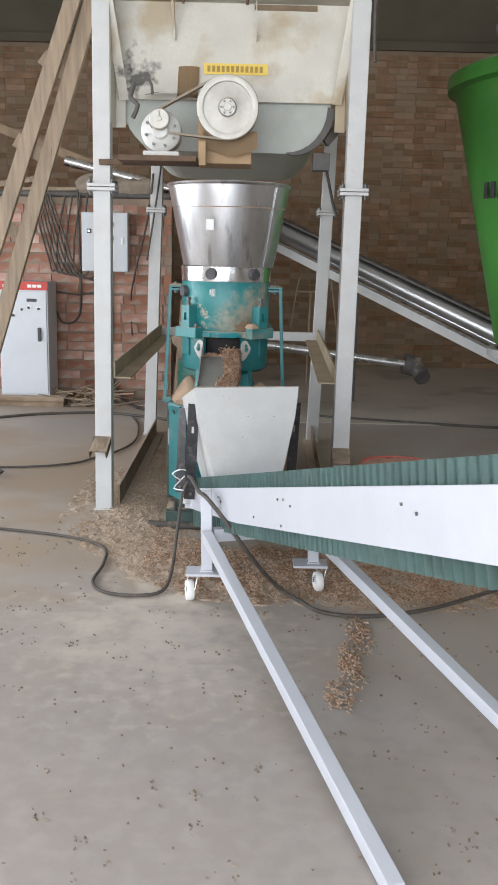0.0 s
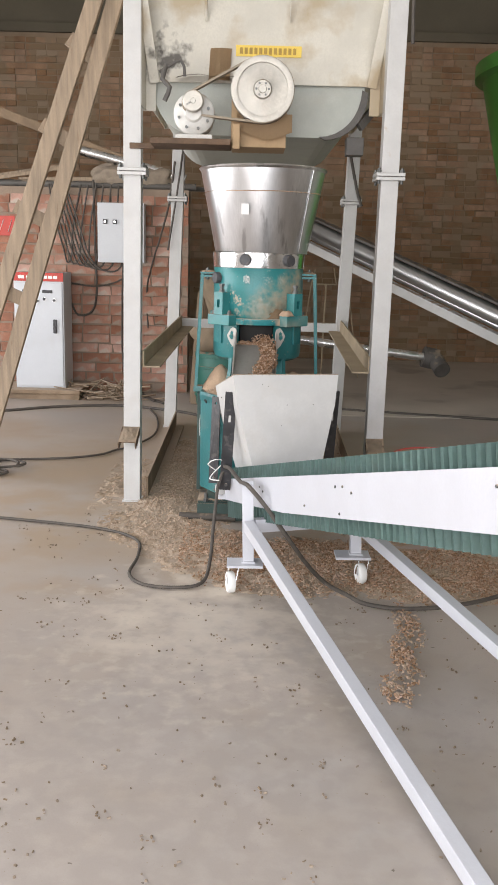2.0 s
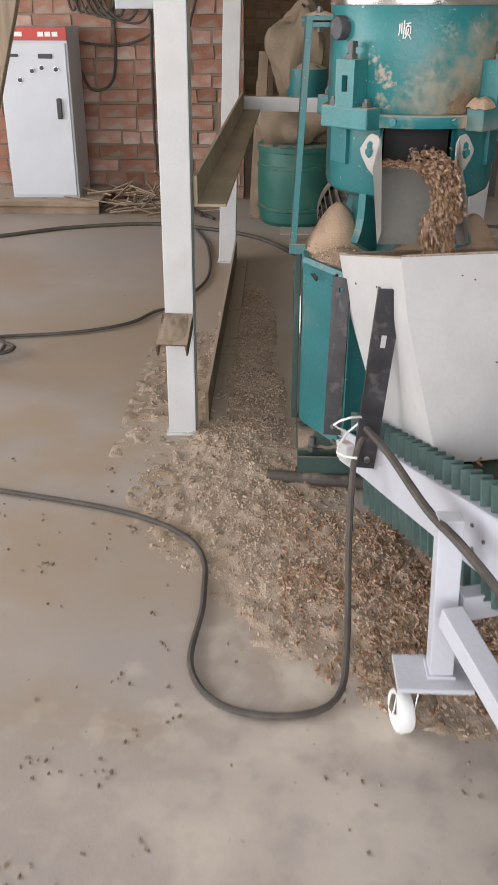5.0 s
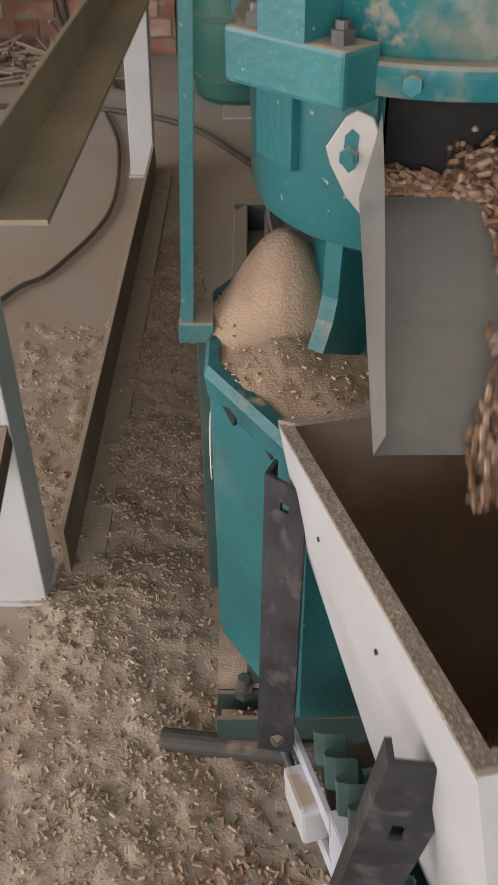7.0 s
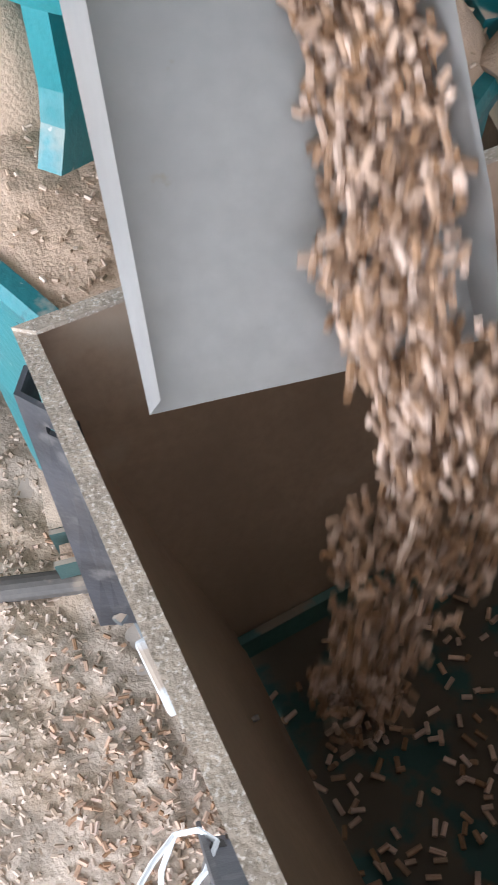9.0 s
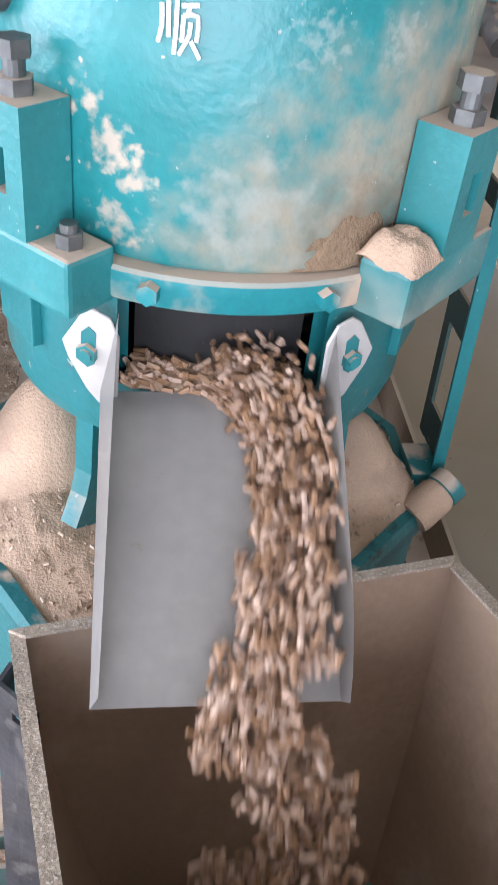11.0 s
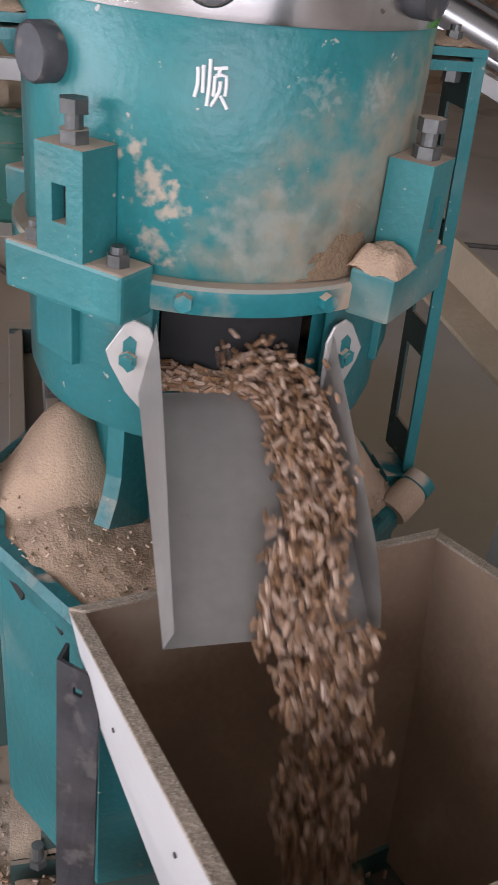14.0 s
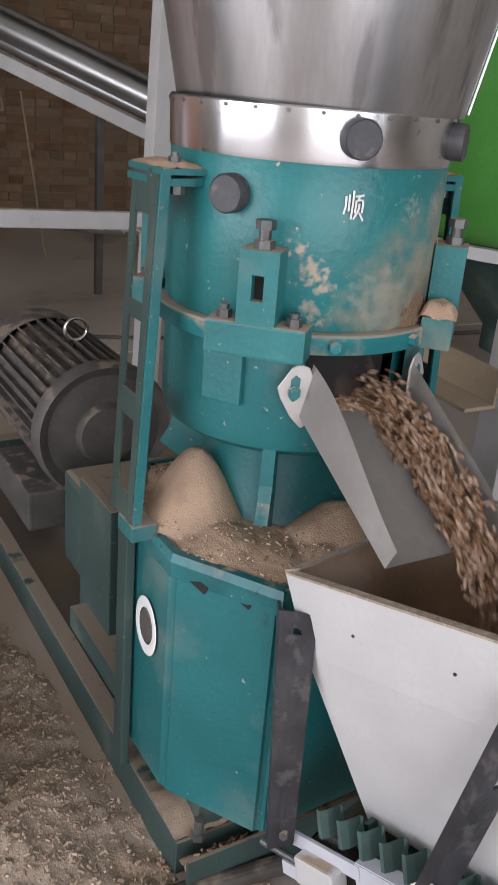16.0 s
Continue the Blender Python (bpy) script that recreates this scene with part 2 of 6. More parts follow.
M_PALECRUMB = mat("pale_crumbs", (0.50, 0.27, 0.20), 0.95, var=0.25, scale=14, bump=0.6, second=(0.42, 0.12, 0.09), second_at=0.62, second_scale=9)
M_CLOTH = mat("dusty_cloth", (0.30, 0.245, 0.19), 0.95, var=0.25, scale=9, bump=0.6)
M_SACK = mat("tan_sack", (0.25, 0.19, 0.13), 0.9, var=0.2, scale=7, bump=0.5)

# ---- mesh helpers ----


def part(name, bm, material, parent=None, label="", smooth=False, m=None):
    me = bpy.data.meshes.new(name)
    if smooth:
        for f in bm.faces:
            f.smooth = True
    bm.transform(Matrix.Scale(U, 4))
    bm.to_mesh(me)
    bm.free()
    for one in material if isinstance(material, (list, tuple)) else (material,):
        me.materials.append(one)
    if smooth:
        me.set_sharp_from_angle(angle=radians(35))
    ob = new(name, me)
    if parent:
        ob.parent = parent
    if m is not None:
        ob.matrix_basis = metres(m)
    if label:
        tagged(ob, label)
    return ob


def thing(name, m, label, category, group="", kind=""):
    ob = new(name)
    ob.empty_display_size = 0.1
    ob.matrix_basis = metres(m)
    return tagged(ob, label, category, group, kind)


def box(x0, y0, z0, x1, y1, z1, bevel=0.0, bm=None, m=None):
    bm = bm or bmesh.new()
    x0, x1, y0, y1, z0, z1 = min(x0, x1), max(x0, x1), min(y0, y1), max(y0, y1), min(z0, z1), max(z0, z1)
    mt = Matrix.Translation(((x0 + x1) / 2, (y0 + y1) / 2, (z0 + z1) / 2)) @ Matrix.Diagonal((x1 - x0, y1 - y0, z1 - z0, 1))
    made = bmesh.ops.create_cube(bm, size=1, matrix=(m @ mt) if m else mt)
    if bevel:
        vs = set(made["verts"])
        es = [e for e in bm.edges if e.verts[0] in vs and e.verts[1] in vs]
        bmesh.ops.bevel(bm, geom=es, offset=bevel, segments=2, profile=0.6, affect="EDGES")
    return bm


def rod(p0, p1, r0, r1=None, seg=24, bm=None, caps=True):
    bm = bm or bmesh.new()
    p0, p1 = Vector(p0), Vector(p1)
    d = p1 - p0
    m = Matrix.Translation((p0 + p1) / 2) @ d.to_track_quat("Z", "Y").to_matrix().to_4x4()
    bmesh.ops.create_cone(bm, cap_ends=caps, segments=seg, radius1=r0, radius2=r0 if r1 is None else r1, depth=d.length, matrix=m)
    return bm


def lathe(profile, seg=64, bm=None, m=None, arc=None):
    """Turns (radius, height) pairs round z; arc: from and to, in degrees."""
    bm = bm or bmesh.new()
    a0, a1 = arc or (0, 360)
    full = arc is None
    rings = []
    for i in range(seg if full else seg + 1):
        a = radians(a0 + (a1 - a0) * i / seg)
        ring = []
        for r, z in profile:
            v = Vector((r * math.cos(a), r * math.sin(a), z))
            ring.append(bm.verts.new(m @ v if m else v))
        rings.append(ring)
    for i in range(seg):
        a, b = rings[i], rings[(i + 1) % len(rings)]
        for j in range(len(profile) - 1):
            bm.faces.new((a[j], b[j], b[j + 1], a[j + 1]))
    bmesh.ops.remove_doubles(bm, verts=bm.verts, dist=1e-6)
    return bm


def prism(poly, z0, z1, bm=None, m=None):
    bm = bm or bmesh.new()
    lo = [bm.verts.new((m or Matrix()) @ Vector((x, y, z0))) for x, y in poly]
    hi = [bm.verts.new((m or Matrix()) @ Vector((x, y, z1))) for x, y in poly]
    bm.faces.new(lo[::-1]), bm.faces.new(hi)
    for i in range(len(poly)):
        j = (i + 1) % len(poly)
        bm.faces.new((lo[i], lo[j], hi[j], hi[i]))
    bmesh.ops.recalc_face_normals(bm, faces=bm.faces)
    return bm


def curve_points(pts, step=0.03):
    """A smooth line through the points."""
    pts = [Vector(p) for p in pts]
    full = [2 * pts[0] - pts[1]] + pts + [2 * pts[-1] - pts[-2]]
    out = []
    for i in range(1, len(full) - 2):
        a, b, c, d = full[i - 1:i + 3]
        n = max(2, int((c - b).length / step))
        for k in range(n):
            t = k / n
            out.append(0.5 * ((2 * b) + (c - a) * t + (2 * a - 5 * b + 4 * c - d) * t * t + (3 * b - a - 3 * c + d) * t ** 3))
    return out + [pts[-1]]


def sweep(pts, r, seg=8, bm=None, step=0.03, smooth=True):
    bm = bm or bmesh.new()
    line = curve_points(pts, step) if smooth else [Vector(p) for p in pts]
    rings = []
    side = None
    for i, p in enumerate(line):
        d = (line[min(i + 1, len(line) - 1)] - line[max(i - 1, 0)]).normalized()
        if side is None:
            side = d.orthogonal().normalized()
        side = (side - d * side.dot(d)).normalized()
        up = d.cross(side)
        rings.append([bm.verts.new(p + r * (math.cos(2 * math.pi * k / seg) * side + math.sin(2 * math.pi * k / seg) * up)) for k in range(seg)])
    for a, b in zip(rings, rings[1:]):
        for k in range(seg):
            bm.faces.new((a[k], a[(k + 1) % seg], b[(k + 1) % seg], b[k]))
    bm.faces.new(rings[0][::-1]), bm.faces.new(rings[-1])
    return bm


def beam(p0, p1, w, h, bevel=0.003, bm=None, up=(0, 0, 1)):
    """A bar of section w by h from p0 to p1."""
    p0, p1 = Vector(p0), Vector(p1)
    y = (p1 - p0).normalized()
    x = y.cross(Vector(up)).normalized()
    z = x.cross(y)
    m = Matrix((x, y, z)).transposed().to_4x4()
    m.translation = p0
    return box(-w / 2, 0, -h / 2, w / 2, (p1 - p0).length, h / 2, bevel, bm, m)


def hexbolt(x, y, z, r, bm=None, h=None, shank=0.0):
    """A nut with the end of its bolt, upright at (x, y, z)."""
    h = h or r * 1.1
    bm = rod((x, y, z), (x, y, z + h), r, seg=6, bm=bm)
    rod((x, y, z + h * 0.9), (x, y, z + h * 1.6 + shank), r * 0.62, seg=12, bm=bm)
    return bm


def sheet(grid_fn, nu, nv, bm=None):
    bm = bm or bmesh.new()
    vs = [[bm.verts.new(grid_fn(i / nu, j / nv)) for j in range(nv + 1)] for i in range(nu + 1)]
    for i in range(nu):
        for j in range(nv):
            bm.faces.new((vs[i][j], vs[i + 1][j], vs[i + 1][j + 1], vs[i][j + 1]))
    return bm


def pellet_mesh(name, places, material, parent=None, seg=6):
    """Many short pellets as one mesh. places: position, direction, length, radius."""
    verts, faces = [], []
    for p, d, ln, r in places:
        p, d = Vector(p), Vector(d).normalized()
        s = d.orthogonal().normalized()
        u = d.cross(s)
        k0 = len(verts)
        for e in (-0.5, 0.5):
            for k in range(seg):
                a = 2 * math.pi * k / seg
                verts.append(p + d * ln * e + (s * math.cos(a) + u * math.sin(a)) * r)
        faces.append(tuple(range(k0 + seg - 1, k0 - 1, -1)))
        faces.append(tuple(range(k0 + seg, k0 + 2 * seg)))
        for k in range(seg):
            k1 = (k + 1) % seg
            faces.append((k0 + k, k0 + k1, k0 + seg + k1, k0 + seg + k))
    me = bpy.data.meshes.new(name)
    me.from_pydata([v * U for v in verts], [], faces)
    me.materials.append(material)
    ob = new(name, me)
    ob.parent = parent
    return ob


def n3(x, y, z=0.0):
    return noise.noise(Vector((x, y, z)))


rng = random.Random(7)

# ---- structure ----
WALL_Y, FAR_Y, PART_X, PART_Z, ROOF_Z = 9.5, 13.1, -0.82, 2.12, 6.1
part_floor = part("floor", box(-5.6, -30, -0.2, 6.6, FAR_Y, 0), M_CONC)
tagged(part_floor, "dusty worn grey concrete floor of a workshop", "floor", kind="structure")
slab = part("floor_slab", box(PART_X + 0.3, 8.32, -0.1, 6.6, FAR_Y, 0.006, 0.003), M_SLAB)
tagged(slab, "darker concrete slab along the back of the workshop", "floor", kind="structure")
back_wall = part("wall_partition", box(-5.6, WALL_Y, -0.2, PART_X, WALL_Y + 0.28, PART_Z), M_MORTAR)
tagged(back_wall, "low red brick partition wall with rough pale mortar joints", "wall", kind="structure")
far_wall = part("wall_north", box(-5.6, FAR_Y, -0.2, 6.6, FAR_Y + 0.25, 4.42), M_MORTARDK)
tagged(far_wall, "bare brown brick wall with dusty mortar joints", "wall", kind="structure")
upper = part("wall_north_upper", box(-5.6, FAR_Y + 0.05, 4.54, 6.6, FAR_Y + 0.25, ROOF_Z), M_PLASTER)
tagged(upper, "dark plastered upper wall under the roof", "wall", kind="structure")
for z0, z1 in ((4.42, 4.54), (5.34, 5.42)):
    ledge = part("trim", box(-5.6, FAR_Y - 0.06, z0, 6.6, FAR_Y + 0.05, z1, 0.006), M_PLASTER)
    tagged(ledge, "pale concrete ledge along the top of the brickwork", "ledge", kind="structure")
# unseen walls, added as pale reflectors round the workshop
east = part("wall_east", box(6.6, -2.2, -0.2, 6.8, FAR_Y + 0.25, ROOF_Z), M_WALLBOUNCE)
tagged(east, "plain unseen side wall, pale to bounce light", "wall", kind="structure")
bm = box(-5.8, -2.2, -0.2, -5.6, 2.2, ROOF_Z)
box(-5.8, 7.8, -0.2, -5.6, FAR_Y + 0.25, ROOF_Z, bm=bm)
box(-5.8, 2.2, 3.3, -5.6, 7.8, ROOF_Z, bm=bm)
box(-5.8, 2.2, -0.2, -5.6, 7.8, 0.5, bm=bm)
tagged(part("wall_west", bm, M_WALLBOUNCE), "unseen side wall with an assumed opening, pale to bounce light", "wall", kind="structure")
bm = box(-5.6, -2.2, -0.2, -5.3, -2.0, ROOF_Z)
box(2.5, -2.2, -0.2, 6.6, -2.0, ROOF_Z, bm=bm)
box(-5.3, -2.2, 4.4, 2.5, -2.0, ROOF_Z, bm=bm)
tagged(part("wall_south", bm, M_WALLBOUNCE), "unseen end wall with an assumed gate, pale to bounce light", "wall", kind="structure")
# roof out of view, kept pale as an overhead reflector
bm = box(-5.8, -2.2, ROOF_Z, 6.8, FAR_Y + 0.25, ROOF_Z + 0.15)
tagged(part("ceiling", bm, M_ROOFBOUNCE), "unseen roof, pale to bounce light down", "ceiling", kind="structure")

# ---- steel frame with the feed bin ----
rack = thing("steel_rack", pose(-0.13, 5.2, 0), "white-painted steel frame of four posts carrying the feed bin", "frame")
RX, RY = 0.13, -5.2  # from the world to the rack's own space


def rk(x, y, z):
    return (x + RX, y + RY, z)


def post(x, y, w, lean, z1=3.0):
    bm = bmesh.new()
    beam(rk(x - lean, y, 0.0), rk(x, y, 1.90), w, w, 0.004, bm, (0, 1, 0))
    ob = part("post", bm, M_WHITE, rack)
    part("post", beam(rk(x, y, 1.93), rk(x + lean * 0.4, y, z1), w, w, 0.004, None, (0, 1, 0)), M_WHITE, rack)
    bm = bmesh.new()
    box(*rk(x - 0.08, y - 0.08, 1.895), *rk(x + 0.08, y + 0.08, 1.913), 0.002, bm)
    box(*rk(x - 0.08, y - 0.08, 1.917), *rk(x + 0.08, y + 0.08, 1.935), 0.002, bm)
    fl = part("flange", bm, M_WHITE, rack)
    for dx in (-0.064, 0.064):
        for dy in (-0.064, 0.064):
            bb = rod(rk(x + dx, y + dy, 1.875), rk(x + dx, y + dy, 1.96), 0.008, seg=8)
            rod(rk(x + dx, y + dy, 1.936), rk(x + dx, y + dy, 1.95), 0.014, seg=6, bm=bb)
            part("bolt", bb, M_BOLT, rack)
    bm = box(*rk(x - lean - 0.058, y - 0.058, 0), *rk(x - lean + 0.058, y + 0.058, 0.010), 0.002)
    part("foot_plate", bm, M_WHITE, rack)
    return ob


PL, PR = (-0.85, 5.25), (0.585, 5.2)
BL, BR = (-0.785, 7.62), (0.632, 7.46)
post(*PL, 0.098, 0.01, 3.02)
post(*PR, 0.098, 0.01, 3.02)
post(*BL, 0.098, 0.055, 3.02)
post(*BR, 0.098, 0.055, 3.02)
# offcuts of channel fixed to the front posts
for px, py, z in ((PL[0] - 0.012, PL[1] - 0.051, 0.46), (PR[0] - 0.008, PR[1] - 0.051, 0.43)):
    back, front = Vector(rk(px, py, z)), Vector(rk(px - 0.008, py - 0.13, z - 0.066))
    bm = beam(back, front, 0.104, 0.006, 0.0, None, (0, 0, 1))
    for k in (-1, 1):
        off = Vector((k * 0.049, 0, -0.022))
        beam(back + off, front + off, 0.006, 0.042, 0.0, bm, (0, 0, 1))
    stub = part("channel_stub", bm, M_RUST, rack, "rusty offcut of channel steel, heaped with dust")
    bm = sheet(lambda u, v: back.lerp(front, 0.04 + 0.86 * v) + Vector((0.088 * (u - 0.5), 0, 0.003 + 0.012 * (1 - abs(2 * u - 1) ** 3) * (1 - abs(2 * v - 1) ** 3) + 0.004 * n3(u * 5, v * 5, px))), 18, 18)
    part("dust_on_stub", bm, M_DIRT, stub, "", True)
# horizontals
part("rail", beam(rk(BL[0], BL[1], 0.905), rk(BR[0], BR[1], 0.895), 0.05, 0.075), M_WHITE, rack)
for (a, b), nm in (((PL, BL), 1), ((PR, BR), -1)):
    bm = bmesh.new()
    x0, x1 = a[0] + nm * 0.055, b[0] + nm * 0.04
    p, q = rk(x0, a[1] - 0.0, 0.86), rk(x1, b[1] - 0.03, 0.915)
    beam(p, q, 0.012, 0.10, 0.002, bm)
    beam((p[0] + nm * 0.05, p[1], p[2] - 0.045), (q[0] + nm * 0.05, q[1], q[2] - 0.045), 0.10, 0.010, 0.002, bm)
    part("side_rail", bm, M_RAIL, rack, "dust-covered angle rail")
    bm = bmesh.new()
    x0 = a[0] + nm * 0.075
    beam(rk(x0, a[1] + 0.02, 0.075), rk(b[0] + nm * 0.03 - 0.03, b[1] - 0.05, 0.075), 0.012, 0.13, 0.002, bm)
    beam(rk(x0 + nm * 0.035, a[1] + 0.02, 0.012), rk(b[0] + nm * 0.065 - 0.03, b[1] - 0.05, 0.012), 0.07, 0.012, 0.002, bm)
    part("floor_rail", bm, M_WOODDK, rack, "dust-covered angle rail on the floor")
# top beams
for p, q in (((-0.91, 5.2, 3.03), (0.64, 5.2, 3.03)), ((-0.90, 7.62, 3.03), (0.70, 7.46, 3.03))):
    part("top_beam", beam(rk(*p), rk(*q), 0.10, 0.06), M_WHITE, rack)
for x in (-0.86, 0.6):
    part("top_beam", beam(rk(x, 5.26, 3.03), rk(x + 0.04, 7.56 if x < 0 else 7.40, 3.03), 0.10, 0.06), M_WHITE, rack)

feed_bin = thing("feed_bin", pose(-0.13, 5.45, 2.3), "cream-white dusty sheet-steel feed bin with a rounded bottom trough", "bin")
FB = (0.13, -5.45, -2.3)


def fb(x, y, z):
    return (x + FB[0], y + FB[1], z + FB[2])


bm = box(*fb(-0.86, 5.42, 2.43), *fb(0.60, 5.432, 2.96))
part("front_panel", bm, M_BIN, feed_bin)
# sloped soffit from the front panel's top to the top beam
bm = sheet(lambda u, v: fb(-0.86 + 1.46 * u, 5.25 + 0.17 * v, 2.995 - 0.035 * v), 12, 2)
bmesh.ops.solidify(bm, geom=bm.faces[:], thickness=0.006)
part("soffit", bm, M_BIN, feed_bin)
for x, s in ((-0.80, 1), (0.545, -1)):
    bm = prism([(5.22, 2.27), (5.432, 2.27), (5.432, 2.44), (5.425, 2.98), (5.22, 2.98)], -0.004, 0.004,
               m=Matrix.Translation(fb(x - s * 0.0, 0, 0)) @ Matrix(((0, 0, 1, 0), (1, 0, 0, 0), (0, 1, 0, 0), (0, 0, 0, 1))))
    part("cheek_plate", bm, M_BIN, feed_bin)
    bm = beam(fb(x - s * 0.015, 5.17, 2.99), fb(x + s * 0.055, 5.40, 2.42), 0.055, 0.012, 0.002, None, (0, 1, 0))
    part("gusset", bm, M_BIN, feed_bin)
    bm = box(*fb(x - 0.06, 5.415, 2.27), *fb(x + 0.06 + s * 0.0, 5.43, 2.45), 0.002)
    part("corner_plate", bm, M_BIN, feed_bin)
for x, w in ((-0.46, 0.05), (0.01, 0.012)):
    part("stiffener", beam(fb(x, 5.27, 2.985), fb(x + 0.005, 5.41, 2.76), w * 0.3, 0.035, 0.001), M_BIN, feed_bin)
for x in (-0.40, -0.04):
    part("bolt", rod(fb(x, 5.33, 2.99), fb(x, 5.33, 2.93), 0.014, 0.008, seg=8), M_RUST, feed_bin)
part("slot_plate", box(*fb(0.0, 5.412, 2.925), *fb(0.36, 5.418, 2.955), 0.001), M_WOODDK, feed_bin)
# side and back walls of the bin
bm = box(*fb(-0.87, 5.44, 2.43), *fb(-0.86, 7.34, 3.0))
box(*fb(0.60, 5.44, 2.43), *fb(0.61, 7.34, 3.0), bm=bm)
box(*fb(-0.86, 7.33, 2.43), *fb(0.60, 7.34, 3.0), bm=bm)
part("bin_wall", bm, M_BIN, feed_bin)
# trough: rounded bottom
prof = []
for k in range(9):
    a = radians(90 * k / 8)
    prof.append((0.22 + 0.24 * math.sin(a), 2.15 + 0.26 * (1 - math.cos(a))))
poly = [(-x - 0.30, z) for x, z in prof[::-1]] + [(-0.3, 2.15)] + prof
poly = [(x, z) for x, z in poly] + [(0.46, 2.44), (-0.76, 2.44)]
sw = Matrix(((1, 0, 0, 0), (0, 0, -1, 0), (0, 1, 0, 0), (0, 0, 0, 1)))
bm = prism(poly, -7.3, -5.46, m=Matrix.Translation((FB[0], FB[1], FB[2])) @ sw)
part("trough", bm, mat("trough_paint", (0.42, 0.44, 0.40), 0.5, var=0.1, dust=0.3), feed_bin)
part("trough_rim", prism([(x * 1.0 + (0.02 if x > 0 else 0), z - 0.012) for x, z in prof] + [(x - 0.016, z + 0.004) for x, z in prof[::-1]], -5.475, -5.44,
                         m=Matrix.Translation((FB[0], FB[1], FB[2])) @ sw), M_IRON, feed_bin)
part("brace", beam(fb(0.44, 5.5, 2.22), fb(0.60, 5.62, 2.42), 0.03, 0.05), M_IRON, feed_bin)
part("brace_foot", box(*fb(0.37, 5.47, 2.06), *fb(0.47, 5.57, 2.16), 0.003), M_IRON, feed_bin)
# soot and old cardboard on the panel
bm = sheet(lambda u, v: fb(-0.44 + 0.12 * u + 0.01 * v, 5.40 - 0.02 * math.sin(3 * u), 2.44 + 0.17 * v), 6, 3)
bmesh.ops.solidify(bm, geom=bm.faces[:], thickness=0.004)
part("cardboard_flap", bm, M_CARD, feed_bin, "brown cardboard sheet stuck on the panel")
bm = sheet(lambda u, v: fb(-0.62 + 0.42 * u, 5.28 + 0.12 * v, 2.43 + 0.03 * u + 0.012 * math.sin(7 * u) + 0.02 * v), 10, 2)
bmesh.ops.solidify(bm, geom=bm.faces[:], thickness=0.004)
part("cardboard_roof", bm, M_RUST, feed_bin, "bent dusty sheet over the drive")
# yellow warning sticker with unreadable small writing
part("sticker", box(*fb(-0.286, 5.412, 2.575), *fb(0.085, 5.417, 2.635)), M_YELLOW, feed_bin, "yellow warning sticker")
M_INK = mat("sticker_ink", (0.40, 0.25, 0.05), 0.6)
sticker = [o for o in feed_bin.children if o.name == "sticker"][0]
for i in range(12):
    x = -0.265 + i * 0.0275
    part("writing_bar", box(*fb(x, 5.408, 2.588), *fb(x + 0.017, 5.4125, 2.593 + 0.028)), M_INK, sticker)
# drive: spout, shaft, motor shelf
part("spout", box(*fb(-0.30, 5.12, 2.05), *fb(0.0, 5.40, 2.30), 0.004), M_CARD, feed_bin, "cardboard skirt round the spout")
bm = sheet(lambda u, v: fb(-0.27 + 0.30 * u, 5.095 - 0.02 * v, 2.22 - (0.14 - 0.10 * abs(u - 0.55)) * v), 8, 3)
bmesh.ops.solidify(bm, geom=bm.faces[:], thickness=0.004)
part("cardboard_skirt", bm, M_CARD, feed_bin)
part("shelf", box(*fb(-0.73, 5.0, 2.045), *fb(-0.30, 5.28, 2.075), 0.004), M_RUST, feed_bin, "rusty dust-covered motor shelf")
part("shelf_hanger", beam(fb(-0.64, 5.26, 2.07), fb(-0.64, 5.26, 2.45), 0.06, 0.04), M_RUST, feed_bin)
part("shelf_arm", beam(fb(-0.86, 5.18, 2.05), fb(-0.72, 5.18, 2.05), 0.03, 0.03), M_RUST, feed_bin)
part("shelf_clip", box(*fb(-0.29, 5.04, 2.03), *fb(-0.25, 5.1, 2.16), 0.006), M_CARD, feed_bin)
bm = sweep([fb(-0.66, 5.2, 2.48), fb(-0.68, 5.18, 2.40), fb(-0.64, 5.18, 2.36), fb(-0.67, 5.19, 2.29)], 0.014, 8)
sweep([fb(-0.70, 5.2, 2.44), fb(-0.58, 5.19, 2.50), fb(-0.56, 5.2, 2.42)], 0.008, 6, bm)
part("chain", bm, M_IRON, feed_bin)

# ---- drive motor on the shelf ----
shelf_motor = thing("electric_motor", pose(-0.50, 5.16, 2.075), "small pale electric motor on the rusty shelf", "motor")
bm = lathe([(0, 0.13), (0.04, 0.13), (0.05, 0.115), (0.098, 0.10), (0.110, 0.085), (0.112, 0.05), (0.10, 0.04), (0.10, -0.12), (0, -0.12)], 40, m=pose(0, 0, 0.135, 90))
part("motor_body", bm, M_MOTOR, shelf_motor, smooth=True)
for k in range(8):
    a = k * math.pi / 4 + 0.3
    part("cover_screw", rod((0.082 * math.cos(a), -0.10, 0.135 + 0.082 * math.sin(a)), (0.082 * math.cos(a), -0.122, 0.135 + 0.082 * math.sin(a)), 0.008, seg=6), M_BOLT, shelf_motor)
part("motor_foot", box(-0.10, -0.09, 0, 0.10, 0.10, 0.03, 0.006), M_MOTOR, shelf_motor)
small_wheel = part("small_pulley", lathe([(0, 0.022), (0.012, 0.022), (0.014, 0.018), (0.05, 0.018), (0.056, 0.012), (0.046, 0), (0.056, -0.012), (0.05, -0.018), (0, -0.018)], 36), M_ALU, shelf_motor,
                   smooth=True, m=pose(0.0, -0.165, 0.185, 90))
part("hub_key", box(-0.003, 0.014, 0.015, 0.003, 0.042, 0.021), M_BOLT, small_wheel)

